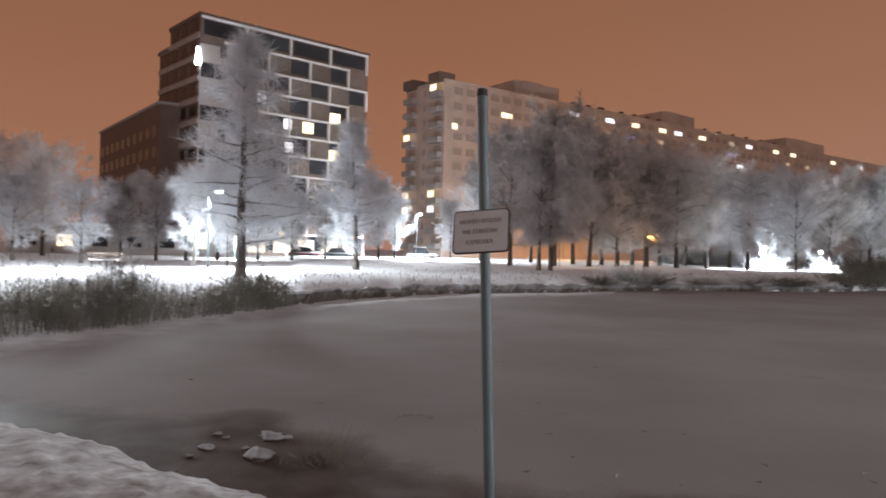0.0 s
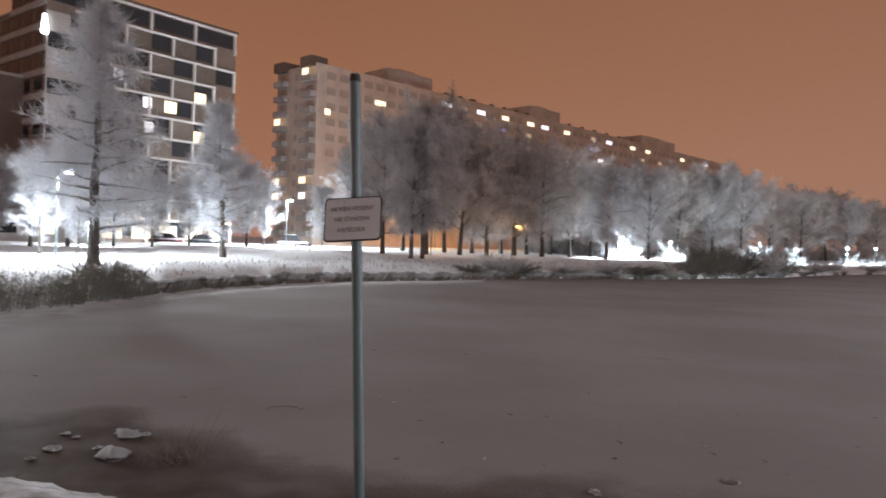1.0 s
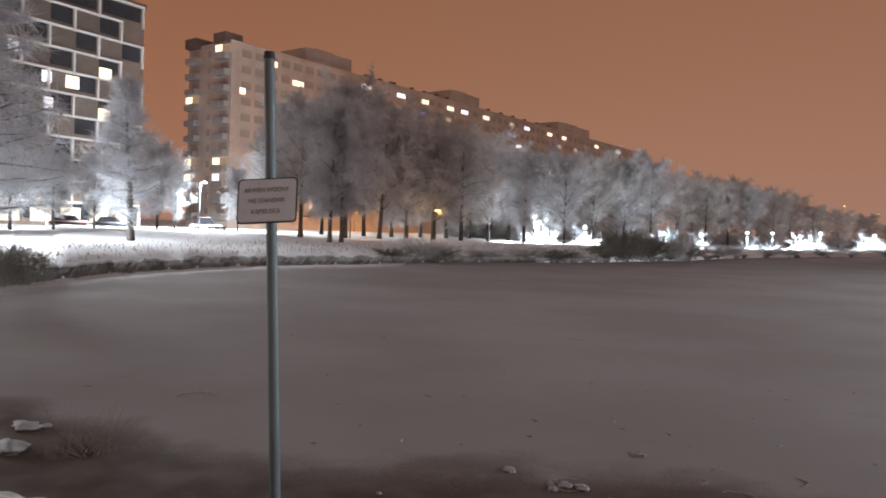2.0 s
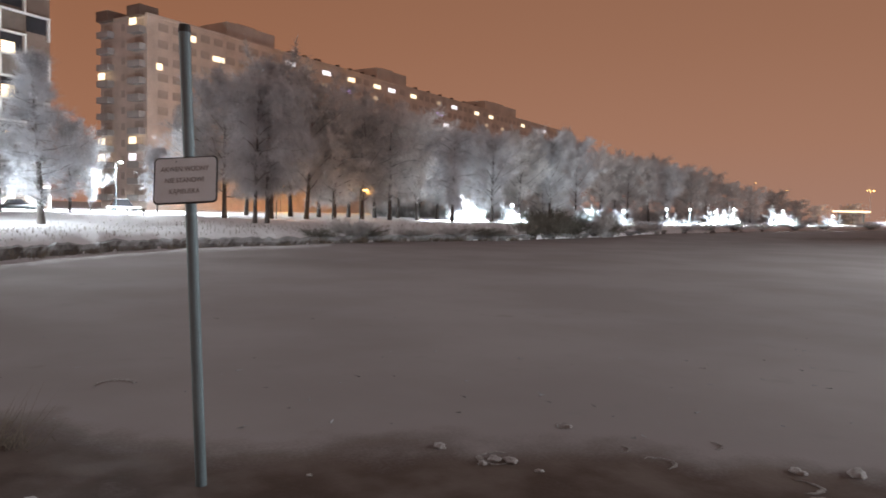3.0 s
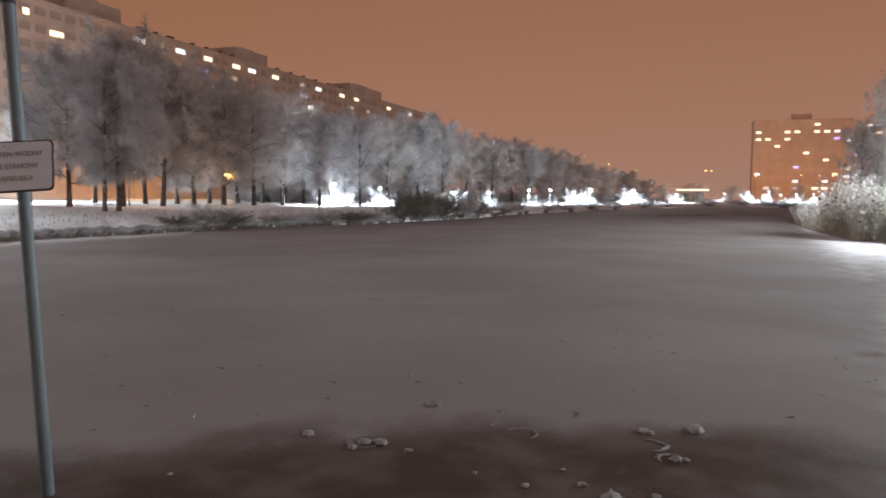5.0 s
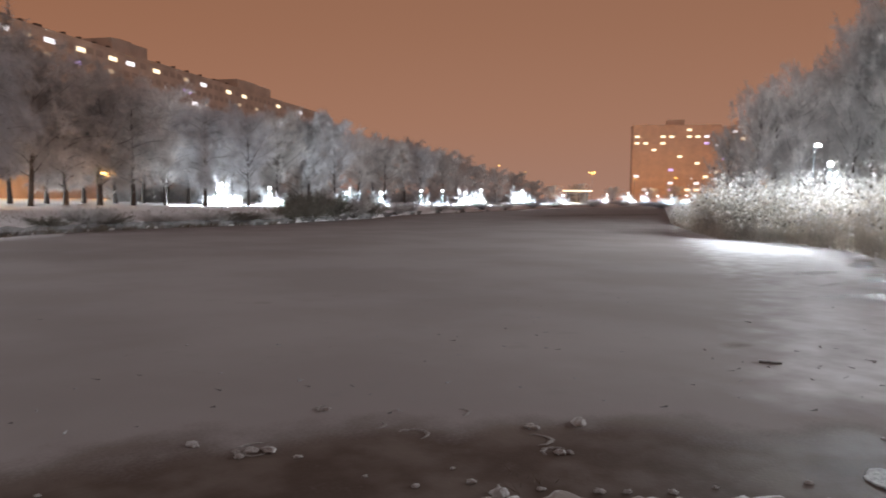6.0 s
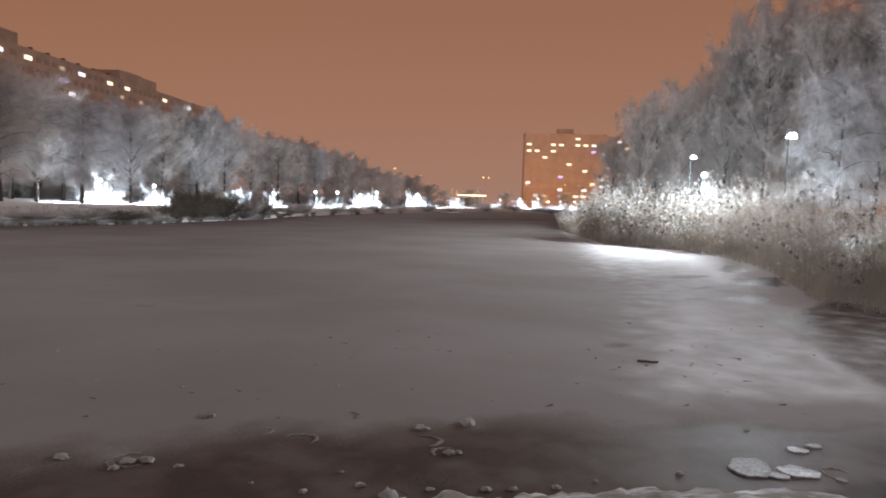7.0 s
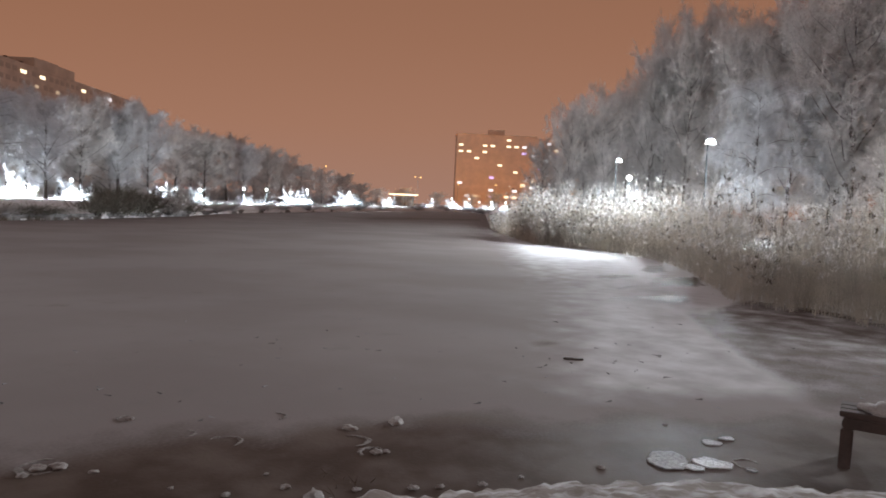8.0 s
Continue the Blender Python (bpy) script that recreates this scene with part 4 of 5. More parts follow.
# ragged bushes round the lamps of the far shore
for b, r, size, height in ((24.4, 85, 4.6, 3.7), (23.4, 86, 3.4, 2.6), (25.3, 84, 3.2, 2.4), (28.0, 87, 3.4, 3.0), (28.7, 86, 3.0, 1.9), (36.7, 93, 3.4, 2.6), (37.3, 94, 3.0, 1.4), (34.0, 99, 4.2, 2.6), (33.4, 98, 3.2, 2.0), (34.7, 98, 3.6, 1.7),
                           (40.2, 108, 3.2, 1.9), (43.4, 127, 4.4, 2.9), (43.9, 126, 3.0, 2.0), (44.7, 128, 3.6, 3.4), (48.0, 158, 5.6, 4.0), (47.4, 158, 4.6, 2.8), (48.7, 160, 4.4, 3.0), (51.2, 198, 6.0, 3.0), (56.4, 252, 7.0, 3.6), (59.2, 258, 8.0, 3.0), (54.3, 258, 6.0, 2.6), (57.5, 262, 7.0, 3.2), (60.4, 251, 6.0, 2.4), (49.6, 176, 5.0, 2.4), (45.9, 140, 4.0, 2.0), (41.6, 113, 3.0, 1.6), (70.4, 49.5, 2.8, 3.2), (68.6, 49, 2.4, 2.8), (71.6, 49, 2.2, 2.2)):
    kind = "ragged" if (b * 10) % 3 < 1.5 else "wild"
    bush(kind, b, r + (2.4 if 20 < b < 60 else 0), size * 0.95, height * 1.1, 0.5)
    if b < 60:
        bush("wild" if kind == "ragged" else "ragged", b - 45.0 / r, r + 3.4, size * 0.7, height * 0.75, 0.5)


# ---------------- reeds and grass ----------------
def reed_bed(name, label, b0, b1, depth, height, n, seed, stem_mat, plume_share, inset=0.1):
    """A belt of dry reeds on the far edge of the ice."""
    rng = np.random.default_rng(seed)
    root = thing(name, None, label, "reeds", kind="stuff")
    w = np.linspace(b0, b1, 200)
    dens = np.array([shore(x)[1] for x in w])
    b = np.interp(rng.random(n), np.cumsum(dens) / dens.sum(), w)
    far = np.array([shore(x)[1] for x in b])
    dep = np.interp(b, [q[0] for q in depth], [q[1] for q in depth])
    hgt = np.interp(b, [q[0] for q in height], [q[1] for q in height])
    off = rng.random(n) ** 1.4 * dep
    r = far - inset + off + 0.9 * np.array([wob(x, 3, 0.9, 31) for x in b]) + 0.35 * rng.normal(0, 1, n)
    clump = np.array([wob(x * 0.4, y * 0.4, 2.2, 13) for x, y in zip(b * far / 57, r)])
    x, y = r * np.sin(np.radians(b)), r * np.cos(np.radians(b))
    h = hgt * (0.55 + 0.45 * np.minimum(1, off / 1.2 + 0.15)) * (1 + 0.75 * clump) * (1 + 0.5 * np.array([wob(x, 7, 0.28, 3) for x in b])) * rng.uniform(0.5, 1.15, n)
    base = np.stack([x, y, np.full(n, -0.05)], 1)
    tilt = rng.normal(0, 0.13, (n, 2)) + np.array([0.03, 0.0])
    tip = base + np.stack([tilt[:, 0] * h, tilt[:, 1] * h, h], 1)
    v, f = spikes(base, tip, np.interp(r, [15, 45], [0.011, 0.024]))
    vs, fs, cnt = [v], [f], len(v)
    for k in range(4):
        t = rng.uniform(0.1, 0.85, n)[:, None]
        p = base * (1 - t) + tip * t
        az = rng.random(n) * 6.283
        d = np.stack([np.cos(az) * 0.55, np.sin(az) * 0.55, rng.uniform(-0.5, 1.0, n)], 1)
        v, f = spikes(p, p + d * (h * rng.uniform(0.16, 0.34, n))[:, None], np.interp(r, [15, 45], [0.011, 0.024]))
        vs.append(v), fs.append(f + cnt)
        cnt += len(v)
    sheet("stems", np.vstack(vs), np.vstack(fs), stem_mat, root)
    toss = rng.random(n)
    for pick, stuff, bits in ((toss < plume_share, M_PLUME, 7), (toss > 1 - plume_share * 0.12, M_PLUMEDARK, 9)):
        if not pick.any():
            continue
        p0 = tip[pick] - np.stack([tilt[pick, 0], tilt[pick, 1], np.ones(pick.sum())], 1) * 0.16
        vs, fs, cnt = [], [], 0
        for k in range(bits):
            d = rng.normal(0, 0.035, (len(p0), 3)) + np.array([0.02, 0.0, 0.06])
            s0 = p0 + rng.normal(0, 0.03, p0.shape)
            v, f = spikes(s0, s0 + d, np.interp(r[pick], [15, 45], [0.022, 0.055]))
            vs.append(v), fs.append(f + cnt)
            cnt += len(v)
        tagged(sheet("plumes", np.vstack(vs), np.vstack(fs), stuff, root, "drooping seed heads tipped with frost" if stuff is M_PLUME else "dark seed heads"), kind="stuff")
    return root


reed_bed("reed_bed", "tall dry reeds with frosted plumes along the ice", 59.3, 104, [(59, 24), (60, 20), (61.5, 10), (63, 7), (66, 8), (74, 7), (80, 6), (104, 6)], [(59.3, 1.0), (60, 1.6), (61, 1.9), (63, 2.4), (66, 2.7), (70, 2.7), (76, 2.5), (82, 2.3), (104, 2.2)], 12500, 41, M_REED, 0.45, 0.6)
reed_bed("reed_bed", "dark low sedge and reeds on the snowy bank", -50, -11.8, [(-50, 3), (-20, 2.6), (-13, 1.6)], [(-50, 1.3), (-30, 1.1), (-26.5, 1.8), (-23.5, 1.6), (-20.5, 0.85), (-18, 1.0), (-15, 1.45), (-12, 0.9)], 5600, 43, M_REEDDARK, 0.06, 0.3)
reed_bed("bank_grass", "ragged dark grass on the undercut far bank", -11.8, 30, [(-12, 0.7), (30, 1.0)], [(-12, 0.4), (30, 0.4)], 7000, 47, M_GRASS, 0.0, -0.1)


# ---------------- lamps ----------------
def street_lamp(bearing, r, z, watts, colour=COLD, head="flat", arm=0.0, label="", base=0.5, turn=0.0, spill=0.2):
    p = polar(bearing, r)
    glow = M_LAMPWARM if colour == SODIUM else M_LAMP
    lamp = thing("street_lamp", pose(p.x, p.y, base, 0, 0, turn), label or "slim park lamp post with a glowing white head", "street lamp", "street lamps")
    h = z - base
    bm = bmesh.new()
    rod(bm, (0, 0, -0.1), (0, 0, h + (0.12 if head == "flat" else 0)), 0.06, 0.035, 10)
    out = 0.55 if head == "flat" and not arm else 0.0
    if out:
        rod(bm, (0, 0, h + 0.1), (out + 0.1, 0, h + 0.16), 0.03, 0.03, 8)
    if arm:
        rod(bm, (-arm, 0, h + 0.1), (arm, 0, h + 0.1), 0.03, 0.03, 8)
    part("pole", bm, M_STEEL, lamp)
    for sx in ((-arm, arm) if arm else (out,)):
        bm = bmesh.new()
        if head == "globe":
            bmesh.ops.create_icosphere(bm, subdivisions=3, radius=0.19)
            bmesh.ops.transform(bm, matrix=Matrix.Translation((sx, 0, h + 0.25)), verts=bm.verts)
        else:
            rod(bm, (sx, 0, h - 0.05), (sx, 0, h + 0.09), 0.26, 0.2, 14)
        part("lamp_head", bm, glow, lamp, "glowing lamp head")
        if head != "globe":
            bm = bmesh.new()
            rod(bm, (sx, 0, h + 0.095), (sx, 0, h + 0.2), 0.28, 0.1, 14)
            part("hood", bm, M_STEEL, lamp)
    if watts:
        bulb("lamp_light", p.x + out, p.y, base + h - 0.35, watts, colour, 0.3, 0 if colour == SODIUM else 152 if head == "globe" else 176)
        # added all-round light, above hooded heads too, to brighten trees and walls
        if spill:
            bulb("spill_light", p.x + out, p.y, base + h + 0.25, watts * spill, colour, 0.34)
    return lamp


for b, r, z, watts, colour, head, arm, spill in (
    # the -37.5 and -46 lamps are unseen, added to brighten lawn and left ice
    (-2.2, 100, 7.0, 62000, COLD, "flat", 0, 0.28), (-18.3, 42, 5.0, 9000, COLD, "flat", 0, 0.14), (-16.3, 76, 2.6, 6000, COLD, "globe", 0, 0.45), (-37.5, 36, 5.4, 13000, COLD, "flat", 0, 0.1), (-46, 22, 6.6, 650, COLD, "flat", 0, 0),
    (9.3, 64, 3.7, 150, SODIUM, "flat", 0, 0), (15.8, 71, 3.8, 80, SODIUM, "flat", 0, 0), (9.6, 138, 4.6, 3000, SODIUM, "flat", 0, 0), (15.0, 148, 4.8, 4000, SODIUM, "flat", 0, 0),
    (24.4, 85, 3.0, 24000, COLD, "globe", 0, 0.06), (28.0, 87, 2.6, 13000, COLD, "globe", 0, 0.08), (36.7, 93, 2.2, 7800, COLD, "globe", 0, 0.18), (34.0, 99, 2.2, 10500, COLD, "globe", 0, 0.18),
    (39.9, 106, 2.7, 13500, COLD, "globe", 0, 0.18), (41.6, 112, 2.8, 3000, COLD, "globe", 0, 0.18), (43.4, 127, 2.6, 13500, COLD, "globe", 0, 0.18), (44.7, 128, 3.2, 9000, COLD, "globe", 0, 0.18), (48.0, 158, 3.4, 22500, COLD, "globe", 0, 0.18),
    (56.2, 250, 4.0, 36000, COLD, "globe", 0, 0.18), (51.2, 196, 2.8, 24000, COLD, "globe", 0, 0.18), (59.4, 256, 3.4, 36000, COLD, "globe", 0, 0.18),
    (53.4, 262, 11.6, 5000, SODIUM, "flat", 1.6, 0), (46.0, 275, 14.5, 0, SODIUM, "flat", 0, 0), (48.1, 285, 12.4, 0, SODIUM, "flat", 0, 0),
    (56.6, 312, 11.0, 2300, SODIUM, "flat", 0, 0), (59.6, 300, 11.0, 2300, SODIUM, "flat", 0, 0), (61.6, 310, 11.0, 2300, SODIUM, "flat", 0, 0),
    (75.7, 37, 5.6, 13000, COLD, "flat", 0, 0.16), (69.05, 56, 5.9, 11000, COLD, "flat", 0, 0.12), (70.1, 50, 4.1, 4200, COLD, "globe", 0, 0.4), (84.6, 72, 7.6, 1500, SODIUM, "flat", 0, 0), (85.1, 78, 8.4, 0, SODIUM, "flat", 0, 0),
    (54.6, 258, 3.4, 9000, COLD, "globe", 0, 0.45), (57.6, 262, 4.2, 9000, COLD, "globe", 0, 0.45), (58.4, 258, 3.2, 0, COLD, "globe", 0, 0), (60.5, 250, 3.4, 9000, COLD, "globe", 0, 0.45),
    # unseen lamp out of view to the right, added as front light for the reeds
    (107, 24, 7.0, 11000, COLD, "flat", 0, 0.1),
):
    street_lamp(b, r, z, watts, colour, head, arm, "tall twin-armed sodium street lamp, lit" if arm else ("lit sodium lamp among dark trunks" if colour == SODIUM and r < 150 else "distant lit sodium street lamp" if colour == SODIUM else ("lit park lamp with a white globe" if head == "globe" else "")), spill=spill)
# an unseen lamp added behind the camera to light the near bank and sign
street_lamp(158, 9, 6.0, 150, COLD, "flat", 0, "unseen park lamp added behind as fill light")


# ---------------- small things across the lawn ----------------
def car(bearing, r, turn, paint, label, tall=1.45, long=4.3):
    p = polar(bearing, r, 0.58)
    ob = thing("car", pose(p.x, p.y, p.z, 0, 0, turn), label, "car", "parked cars")
    bm = bmesh.new()
    box(bm, -long / 2, -0.85, 0.28, long / 2, 0.85, 0.85, 0.12)
    part("body", bm, paint, ob, smooth=True)
    bm = bmesh.new()
    v = [bm.verts.new(q) for q in ((-long * 0.38, -0.78, 0.84), (long * 0.28, -0.78, 0.84), (long * 0.28, 0.78, 0.84), (-long * 0.38, 0.78, 0.84), (-long * 0.28, -0.66, tall), (long * 0.12, -0.66, tall), (long * 0.12, 0.66, tall), (-long * 0.28, 0.66, tall))]
    for q in ((0, 1, 5, 4), (1, 2, 6, 5), (2, 3, 7, 6), (3, 0, 4, 7), (4, 5, 6, 7)):
        bm.faces.new([v[k] for k in q])
    part("cabin", bm, M_GLASS, ob, "dark glazed cabin")
    part("roof", boxes((-long * 0.28, -0.66, tall, long * 0.12, 0.66, tall + 0.05), bevel=0.02), paint, ob)
    for x in (-long * 0.31, long * 0.31):
        for y in (-0.8, 0.8):
            bm = bmesh.new()
            rod(bm, (x, y - 0.1, 0.31), (x, y + 0.1, 0.31), 0.31, 0.31, 16)
            wheel = part("wheel", bm, M_TYRE, ob)
            bm = bmesh.new()
            rod(bm, (x, y - 0.11, 0.31), (x, y + 0.11, 0.31), 0.18, 0.18, 10)
            part("rim", bm, M_STEEL, wheel)
    return ob


car(-11.0, 104, -6, M_CARRED, "dark red parked car with snow on its roof")
car(-8.3, 106, -4, M_CARDARK, "dark parked car with snow on its roof")
car(-1.7, 117, 10, M_CARWHITE, "white parked van under a lamp", 1.9, 4.8)


def park_bench(bearing, r, turn):
    p = polar(bearing, r, 0.55)
    ob = thing("park_bench", pose(p.x, p.y, p.z, 0, 0, turn), "wooden park bench under a layer of snow", "bench", "park benches")
    for y in (-0.18, 0.0, 0.18):
        part("slat", boxes((-0.9, y - 0.07, 0.42, 0.9, y + 0.07, 0.46)), M_WOOD, ob)
    for z in (0.6, 0.78):
        part("back_slat", boxes((-0.9, 0.28, z, 0.9, 0.32, z + 0.12)), M_WOOD, ob)
    for x in (-0.7, 0.7):
        part("leg", boxes((x - 0.04, -0.22, 0, x + 0.04, 0.30, 0.42), (x - 0.04, 0.24, 0.42, x + 0.04, 0.28, 0.92)), M_BLACK, ob)
    part("snow_layer", boxes((-0.88, -0.24, 0.462, 0.88, 0.25, 0.54), bevel=0.03), M_SNOWCAP, ob, "snow lying on the seat")
    return ob


park_bench(-25.4, 44, 25)
park_bench(-0.9, 74, 0)


def low_house(bearing, r, turn, w, d, h, label):
    p = polar(bearing, r, 0.55)
    ob = thing("low_building", pose(p.x, p.y, p.z, 0, 0, turn), label, "building")
    part("wall", boxes((-w / 2, 0, 0, w / 2, d, h)), M_PLASTER_A, ob)
    part("roof", boxes((-w / 2 - 0.3, -0.3, h, w / 2 + 0.3, d + 0.3, h + 0.3)), M_SNOWCAP, ob, "flat roof under snow")
    me = pane_mesh(1.6, 1.3, M_LIT)
    dk = pane_mesh(1.6, 1.3, M_GLASS)
    n = int(w / 3.5)
    for k in range(n):
        put("window", me if k % 4 == 1 else dk, ob, -w / 2 + 2 + (w - 4) * k / max(1, n - 1), -0.03, 1.0)
    return ob


low_house(-23.5, 92, 22, 26, 8, 3.4, "low beige service building behind frosted trees")


# ---------------- the far end of the pond ----------------
def canopy(bearing, r, w, turn):
    """A lit filling-station roof."""
    p = polar(bearing, r, 0.55)
    ob = thing("filling_station", pose(p.x, p.y, p.z, 0, 0, turn), "distant filling station with a glowing canopy edge", "filling station")
    part("canopy", boxes((-w / 2, 0, 4.2, w / 2, 9, 4.9)), M_PLASTER_A, ob)
    part("light_strip", boxes((-w / 2, -0.12, 4.3, w / 2, -0.003, 4.8)), M_LIT, ob, "glowing orange edge strip")
    part("shop", boxes((-w / 2 + 2, 6, 0, w / 2 - 2, 14, 3.6)), M_PLASTER_A, ob)
    for x in (-w / 3, w / 3):
        part("column", boxes((x - 0.25, 1.5, 0, x + 0.25, 2.0, 4.2)), M_STEEL, ob)
    return ob


canopy(52.3, 272, 11, -52)


# ---------------- on the ice and along the near bank ----------------
def lump_mesh(seed, material, flat=0.55, rugged=0.35, name="lump"):
    bm = bmesh.new()
    bmesh.ops.create_icosphere(bm, subdivisions=3, radius=1.0)
    for v in bm.verts:
        k = 1 + rugged * noise.noise(v.co * 1.5 + Vector((seed, seed * 2, 0))) + rugged * 0.6 * noise.noise(v.co * 3.7 + Vector((0, seed, 7)))
        v.co = Vector((v.co.x * k, v.co.y * k, max(-0.05, v.co.z * k * flat) if v.co.z > -0.1 else -0.05))
    me = bpy.data.meshes.new(name)
    bm.to_mesh(me)
    bm.free()
    me.polygons.foreach_set("use_smooth", [True] * len(me.polygons))
    me.materials.append(material)
    return me


M_CRUST = mat("refrozen_slush_crust", (0.23, 0.205, 0.195), 0.7, scale=12, vary=0.5, bump=0.7, fine=70)
M_DIRTY = mat("dirty_frozen_snow", (0.36, 0.33, 0.32), 0.8, scale=9, vary=0.3, bump=0.6, fine=60)
SNOW_LUMPS = [lump_mesh(k, M_DIRTY, 0.6, 0.55) for k in range(4)]
STONES = [lump_mesh(k + 20, M_STONE, 0.8, 0.5) for k in range(4)]


def plate_mesh(seed, rim):
    """An irregular broken sheet of ice about 1 m across with a raised crumbled rim."""
    rng = random.Random(seed)
    bm = bmesh.new()
    n = 30
    rad = [1 + 0.34 * noise.noise(Vector((math.cos(k * 0.2094) * 1.3 + seed * 3, math.sin(k * 0.2094) * 1.3, seed))) + rng.uniform(-0.07, 0.07) for k in range(n)]
    rings = []
    for f, z in ((1.0, -0.004), (1.0, 0.010), (0.96, 0.018 + rim), (0.86, 0.014 + rim * 0.4), (0.7, 0.012), (0.35, 0.015)):
        rings.append([bm.verts.new((0.5 * f * rad[k] * math.cos(k * 0.2094), 0.5 * f * rad[k] * math.sin(k * 0.2094), z + rng.uniform(0, rim * 0.7 if 0.8 < f < 1 else 0.004))) for k in range(n)])
    for lo, hi in zip(rings, rings[1:]):
        for k in range(n):
            bm.faces.new((lo[k], lo[(k + 1) % n], hi[(k + 1) % n], hi[k]))
    bm.faces.new(rings[-1])
    me = bpy.data.meshes.new("ice_plate")
    bm.to_mesh(me)
    bm.free()
    me.polygons.foreach_set("use_smooth", [True] * len(me.polygons))
    return me


def crust_mesh(seed, a0, a1):
    """A crumbled ridge of frozen snow along an arc of a ring about 1 m across."""
    rng = random.Random(seed)
    bm = bmesh.new()
    n, last = 34, None
    for k in range(n + 1):
        t = k / n
        a = radians(a0 + (a1 - a0) * t)
        taper = math.sin(math.pi * min(1.0, max(0.0, t))) ** 0.5
        rr = 0.5 * (1 + 0.16 * noise.noise(Vector((math.cos(a) * 2, math.sin(a) * 2, seed))))
        wd = (0.05 + 0.16 * abs(noise.noise(Vector((a * 1.7, seed, 2))))) * taper + 0.004
        hg = (0.03 + 0.10 * abs(noise.noise(Vector((a * 2.3, seed, 9))))) * taper * rng.uniform(0.75, 1.2) + 0.003
        now = [bm.verts.new((q * math.cos(a), q * math.sin(a), z)) for q, z in ((rr - wd, -0.004), (rr - wd * 0.5, hg * 0.8), (rr + wd * 0.1, hg), (rr + wd * 0.7, hg * 0.55), (rr + wd, -0.004))]
        if last:
            for j in range(4):
                bm.faces.new((last[j], last[j + 1], now[j + 1], now[j]))
        last = now
    me = bpy.data.meshes.new("snow_crust")
    bm.to_mesh(me)
    bm.free()
    me.polygons.foreach_set("use_smooth", [True] * len(me.polygons))
    me.materials.append(M_CRUST)
    return me


def lump(kind, bearing, r, sx, sy, sz, k, label, category, group):
    p = polar(bearing, r)
    ob = new(kind, (STONES if kind == "stone" else SNOW_LUMPS)[k % 3])
    ob.matrix_basis = pose(p.x, p.y, 0.004, 0, 0, bearing * 31 % 360) @ Matrix.Diagonal((sx, sy, sz, 1))
    return tagged(ob, label, category, group)


# lumps of snow on the wet ice: bearing, distance, radius
rs = random.Random(8)
for k, (b, r, q) in enumerate(((22.98, 5.94, 0.058), (49.80, 6.23, 0.062), (53.49, 6.43, 0.075), (27.3, 5.68, 0.055), (28.7, 5.66, 0.06), (26.41, 5.57, 0.045), (31.0, 5.48, 0.03), (52.2, 5.63, 0.05), (52.9, 5.66, 0.035), (33.2, 6.69, 0.04), (45.2, 4.95, 0.035), (47.5, 4.78, 0.08),
                               (50.8, 4.9, 0.03), (55.5, 4.95, 0.035), (57.6, 5.0, 0.03), (40.6, 4.86, 0.03), (43.6, 5.2, 0.02), (61.0, 5.1, 0.03), (64.0, 5.3, 0.025), (74.55, 7.09, 0.026), (70.2, 5.7, 0.03), (12.5, 5.3, 0.025), (36.5, 5.05, 0.02))):
    lump("snow_lump", b, r, q * rs.uniform(0.8, 1.15), q * rs.uniform(0.7, 1.05), q * rs.uniform(0.7, 1.1), k, "small lump of snow frozen onto the wet ice", "snow lump", "snow lumps")
for k, (b, r, q) in enumerate(((-13.24, 7.6, 0.14), (-14.06, 6.95, 0.17), (-18.07, 7.34, 0.085), (-17.27, 7.86, 0.05), (-12.0, 7.6, 0.06), (-16.6, 7.7, 0.04), (-15.2, 7.25, 0.05), (-19.4, 7.1, 0.05))):
    lump("stone", b, r, q, q * 0.7, q * 0.6, k, "wet stone capped with snow at the pond's edge", "stone", "stones at the edge")
# crusts where the ice has thawed and frozen again: bearing, distance, width, depth, arc
for k, (b, r, wd, dp, a0, a1) in enumerate(((27.83, 5.72, 0.34, 0.28, -20, 200), (40.12, 5.95, 0.27, 0.24, -150, 60), (49.99, 5.92, 0.30, 0.26, -170, 20), (52.0, 5.66, 0.24, 0.20, -30, 140), (43.79, 6.6, 0.2, 0.2, -160, 0), (33.2, 6.72, 0.22, 0.2, 10, 170), (80.5, 6.34, 0.2, 0.22, -60, 210), (-2.0, 8.4, 0.4, 0.6, -80, 90), (37.0, 6.2, 0.2, 0.16, -170, -20))):
    ob = new("snow_crust", crust_mesh(k, a0 + 90, a1 + 90))
    p = polar(b, r)
    ob.matrix_basis = pose(p.x, p.y, 0.003, 0, 0, -b) @ Matrix.Diagonal((wd, dp, 0.16, 1))
    tagged(ob, "crumbled ring of refrozen snow on the ice", "snow crust", "snow crusts")
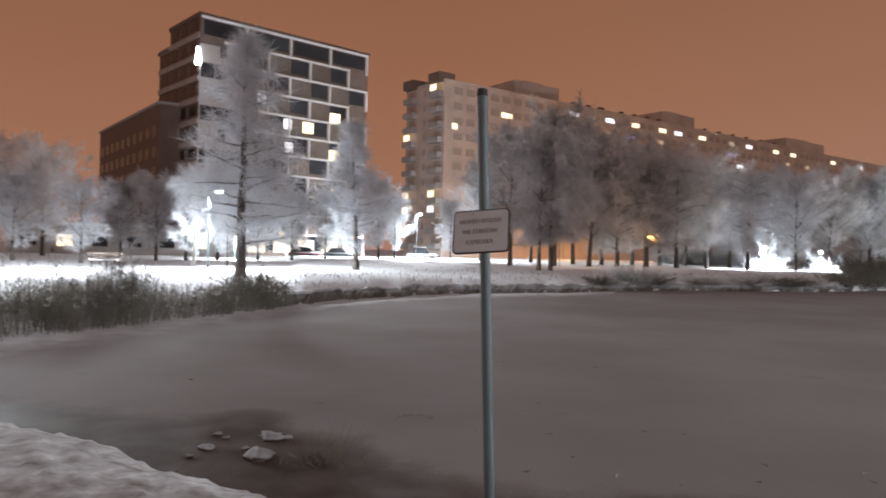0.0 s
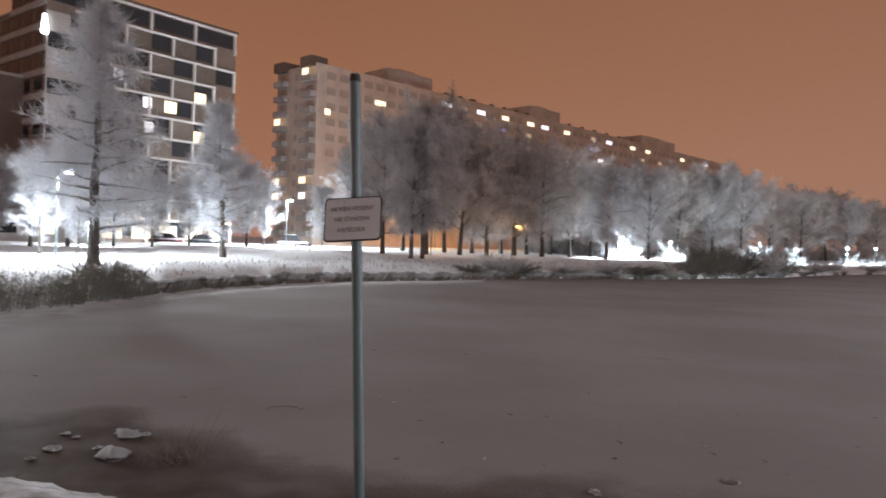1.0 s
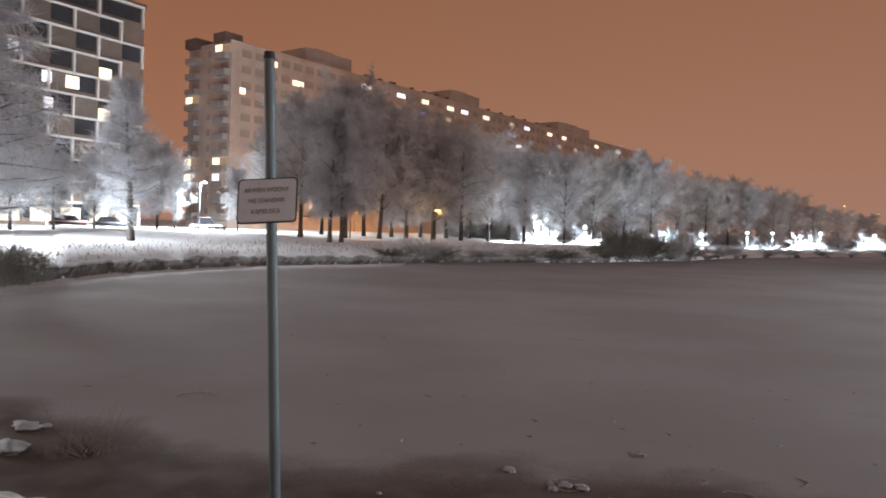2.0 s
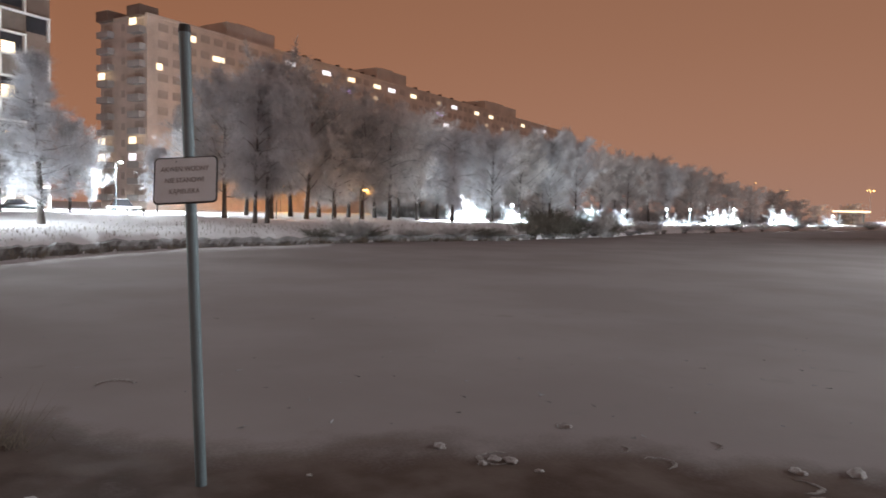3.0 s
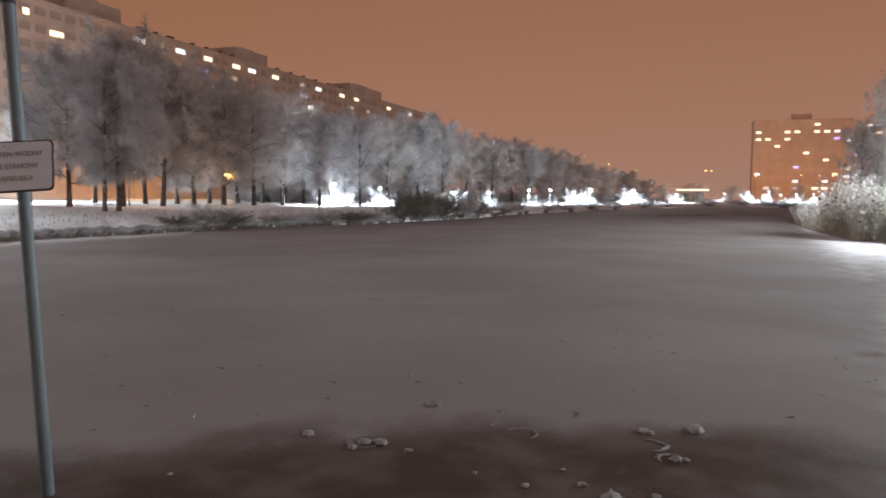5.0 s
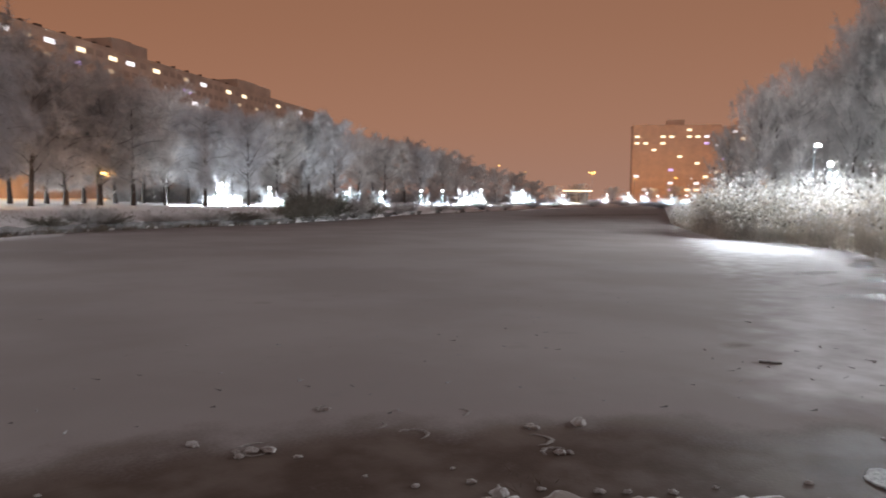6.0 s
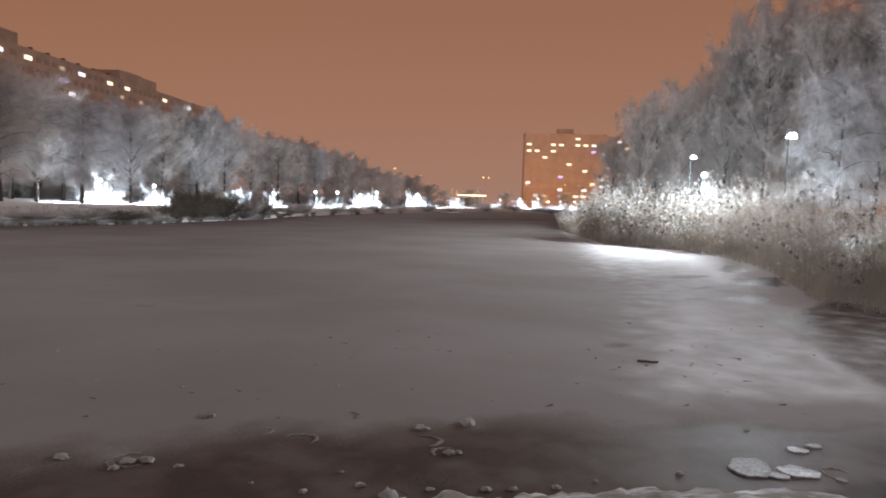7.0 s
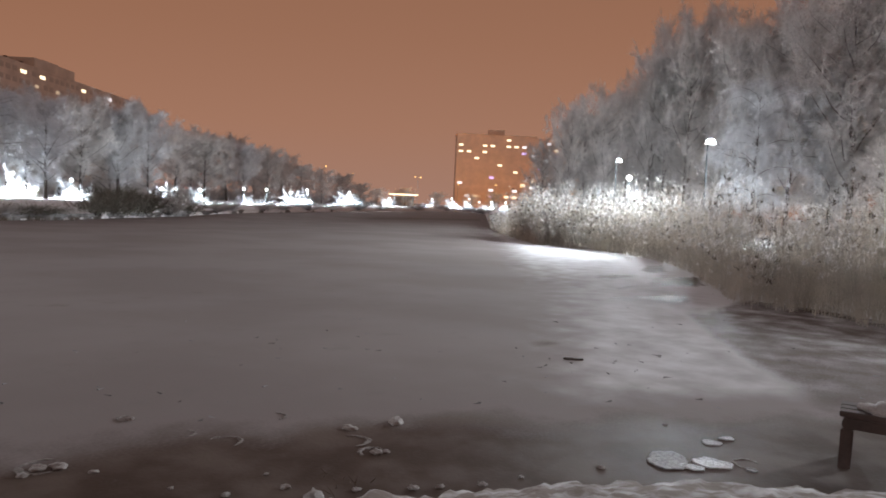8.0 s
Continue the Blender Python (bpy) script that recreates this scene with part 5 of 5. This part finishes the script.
# broken plates of ice in the slush by the bank
for k, (b, r, wd, dp, rim, stuff) in enumerate(((75.1, 6.1, 0.32, 0.46, 0.012, M_PLATEGREY), (76.8, 6.02, 0.20, 0.12, 0.012, M_PLATE), (78.3, 6.2, 0.30, 0.24, 0.012, M_PLATE), (78.0, 6.76, 0.18, 0.14, 0.01, M_PLATE), (79.0, 6.96, 0.13, 0.11, 0.01, M_PLATE), (80.9, 6.2, 0.10, 0.08, 0.01, M_PLATEGREY))):
    me = plate_mesh(k + 3, rim)
    me.materials.append(stuff)
    ob = new("ice_plate", me)
    p = polar(b, r)
    ob.matrix_basis = pose(p.x, p.y, 0.003, 0, 0, -b) @ Matrix.Diagonal((wd, dp, 0.28, 1))
    tagged(ob, "thin grey ice plate with a raised white rim" if stuff is M_PLATEGREY else "thin broken plate of white ice in the slush", "ice plate", "ice plates")

# a dark dead branch lying on the ice
bm = bmesh.new()
c = Vector((8.93, 3.79, 0.03))
for k in range(4):
    a = c + Vector((-0.05 + 0.025 * k, 0.10 - 0.055 * k + 0.012 * math.sin(k * 2), -0.012))
    rod(bm, a, a + Vector((0.03, -0.07, 0.004 * (k % 2))), 0.024 - 0.002 * k, 0.022 - 0.002 * k, 8)
tagged(part("dead_branch", bm, M_BARK), "short dark piece of wood lying on the ice", "branch")


def dry_weed(bearing, r, n, h, seed, label):
    rng = np.random.default_rng(seed)
    p = polar(bearing, r)
    ob = thing("dry_weed", pose(p.x, p.y, 0), label, "weed", "dry weeds")
    az, ln = rng.random(n) * 6.283, h * rng.uniform(0.4, 1.0, n)
    base = np.stack([rng.normal(0, 0.12, n), rng.normal(0, 0.12, n), np.zeros(n)], 1)
    d = np.stack([np.cos(az) * 0.7, np.sin(az) * 0.7, rng.uniform(0.4, 1.3, n)], 1)
    d /= np.linalg.norm(d, axis=1)[:, None]
    v, f = spikes(base, base + d * ln[:, None], np.full(n, 0.007))
    tagged(sheet("stalk_tuft", v, f, M_GRASS, ob), kind="stuff")
    return ob


dry_weed(-9.6, 6.75, 70, 0.6, 1, "straggling dry stalks at the pond's edge")
dry_weed(-8.4, 6.6, 40, 0.32, 2, "straggling dry stalks at the pond's edge")
dry_weed(-26.5, 7.45, 14, 0.14, 3, "tuft of dry grass poking through the snow")
dry_weed(-20.5, 6.5, 10, 0.10, 4, "tuft of dry grass poking through the snow")
dry_weed(79.5, 5.4, 16, 0.12, 5, "tuft of dry grass poking through the snow")
dry_weed(50.0, 5.0, 12, 0.12, 6, "tuft of dry grass poking through the snow")


def plank_bench():
    """The low bench at the water's edge."""
    ob = thing("plank_bench", pose(6.70, 0.45, 0, 0, 0, 3) @ Matrix.Diagonal((1, 1, 1.16, 1)), "low dark wooden plank bench with crusted snow on its seat", "bench")
    for k in range(3):
        part("plank", boxes((0.135 * k, -1.7, 0.365, 0.135 * k + 0.125, 0.0, 0.405), bevel=0.006), M_DARKWOOD, ob)
    part("side_beam", boxes((0.0, -1.64, 0.285, 0.035, -0.03, 0.363), bevel=0.005), M_DARKWOOD, ob)
    part("back_beam", boxes((0.36, -1.64, 0.285, 0.395, -0.03, 0.363), bevel=0.005), M_DARKWOOD, ob)
    for x in (0.05, 0.345):
        for y in (-0.06, -1.6):
            part("leg", boxes((x - 0.045, y - 0.045, -0.12, x + 0.045, y + 0.045, 0.283), bevel=0.008), M_DARKWOOD, ob)
    for k, (x, y, q) in enumerate(((0.2, -0.3, 0.17), (0.24, -0.5, 0.19), (0.18, -0.85, 0.2), (0.22, -1.3, 0.2))):
        cap = new("snow_patch", SNOW_LUMPS[k % 4])
        cap.parent = ob
        cap.matrix_basis = pose(x, y, 0.408, 0, 0, 50 * k) @ Matrix.Diagonal((q, q * 0.8, 0.10, 1))
    return ob


plank_bench()


# dead leaves and twig bits scattered over the ice
rng = np.random.default_rng(77)
n = 130
b = rng.triangular(-25, 75, 95, n)
r = np.array([float(profile(WET, x)) for x in b]) + rng.gamma(1.6, 2.2, n)
ok = r < np.array([float(profile(FAR, x)) for x in b]) - 1
b, r = np.radians(b[ok]), r[ok]
n = len(b)
base = np.stack([r * np.sin(b), r * np.cos(b), np.full(n, 0.008)], 1)
az = rng.random(n) * 6.283
tip = base + np.stack([np.cos(az), np.sin(az), np.full(n, 0.03)], 1) * rng.uniform(0.03, 0.13, n)[:, None]
v, f = spikes(base, tip, rng.uniform(0.008, 0.022, n))
tagged(sheet("leaf_litter", v, f, M_SOIL), "dark dead leaves and twig bits frozen on the ice", "litter", kind="stuff")


# dead grass poking through the snow of the lawn
rng = np.random.default_rng(91)
n = 1700
b = rng.uniform(-34, 32, n)
r = np.array([shore(x)[1] for x in b]) + 0.9 + rng.gamma(1.3, 3.2, n)
x, y = r * np.sin(np.radians(b)), r * np.cos(np.radians(b))
z = np.array([land(p, q, w) for p, q, w in zip(x, y, r - np.array([shore(k)[1] for k in b]))]) + np.where(b > -12, 0.16, -0.02)
base = np.stack([x, y, z - 0.03], 1)
tip = base + np.stack([rng.normal(0, 0.06, n), rng.normal(0, 0.06, n), rng.uniform(0.08, 0.3, n)], 1)
v, f = spikes(base, tip, rng.uniform(0.02, 0.05, n))
tagged(sheet("lawn_grass", v, f, M_GRASS), "sparse dead grass poking through the snowy lawn", "grass", kind="stuff")
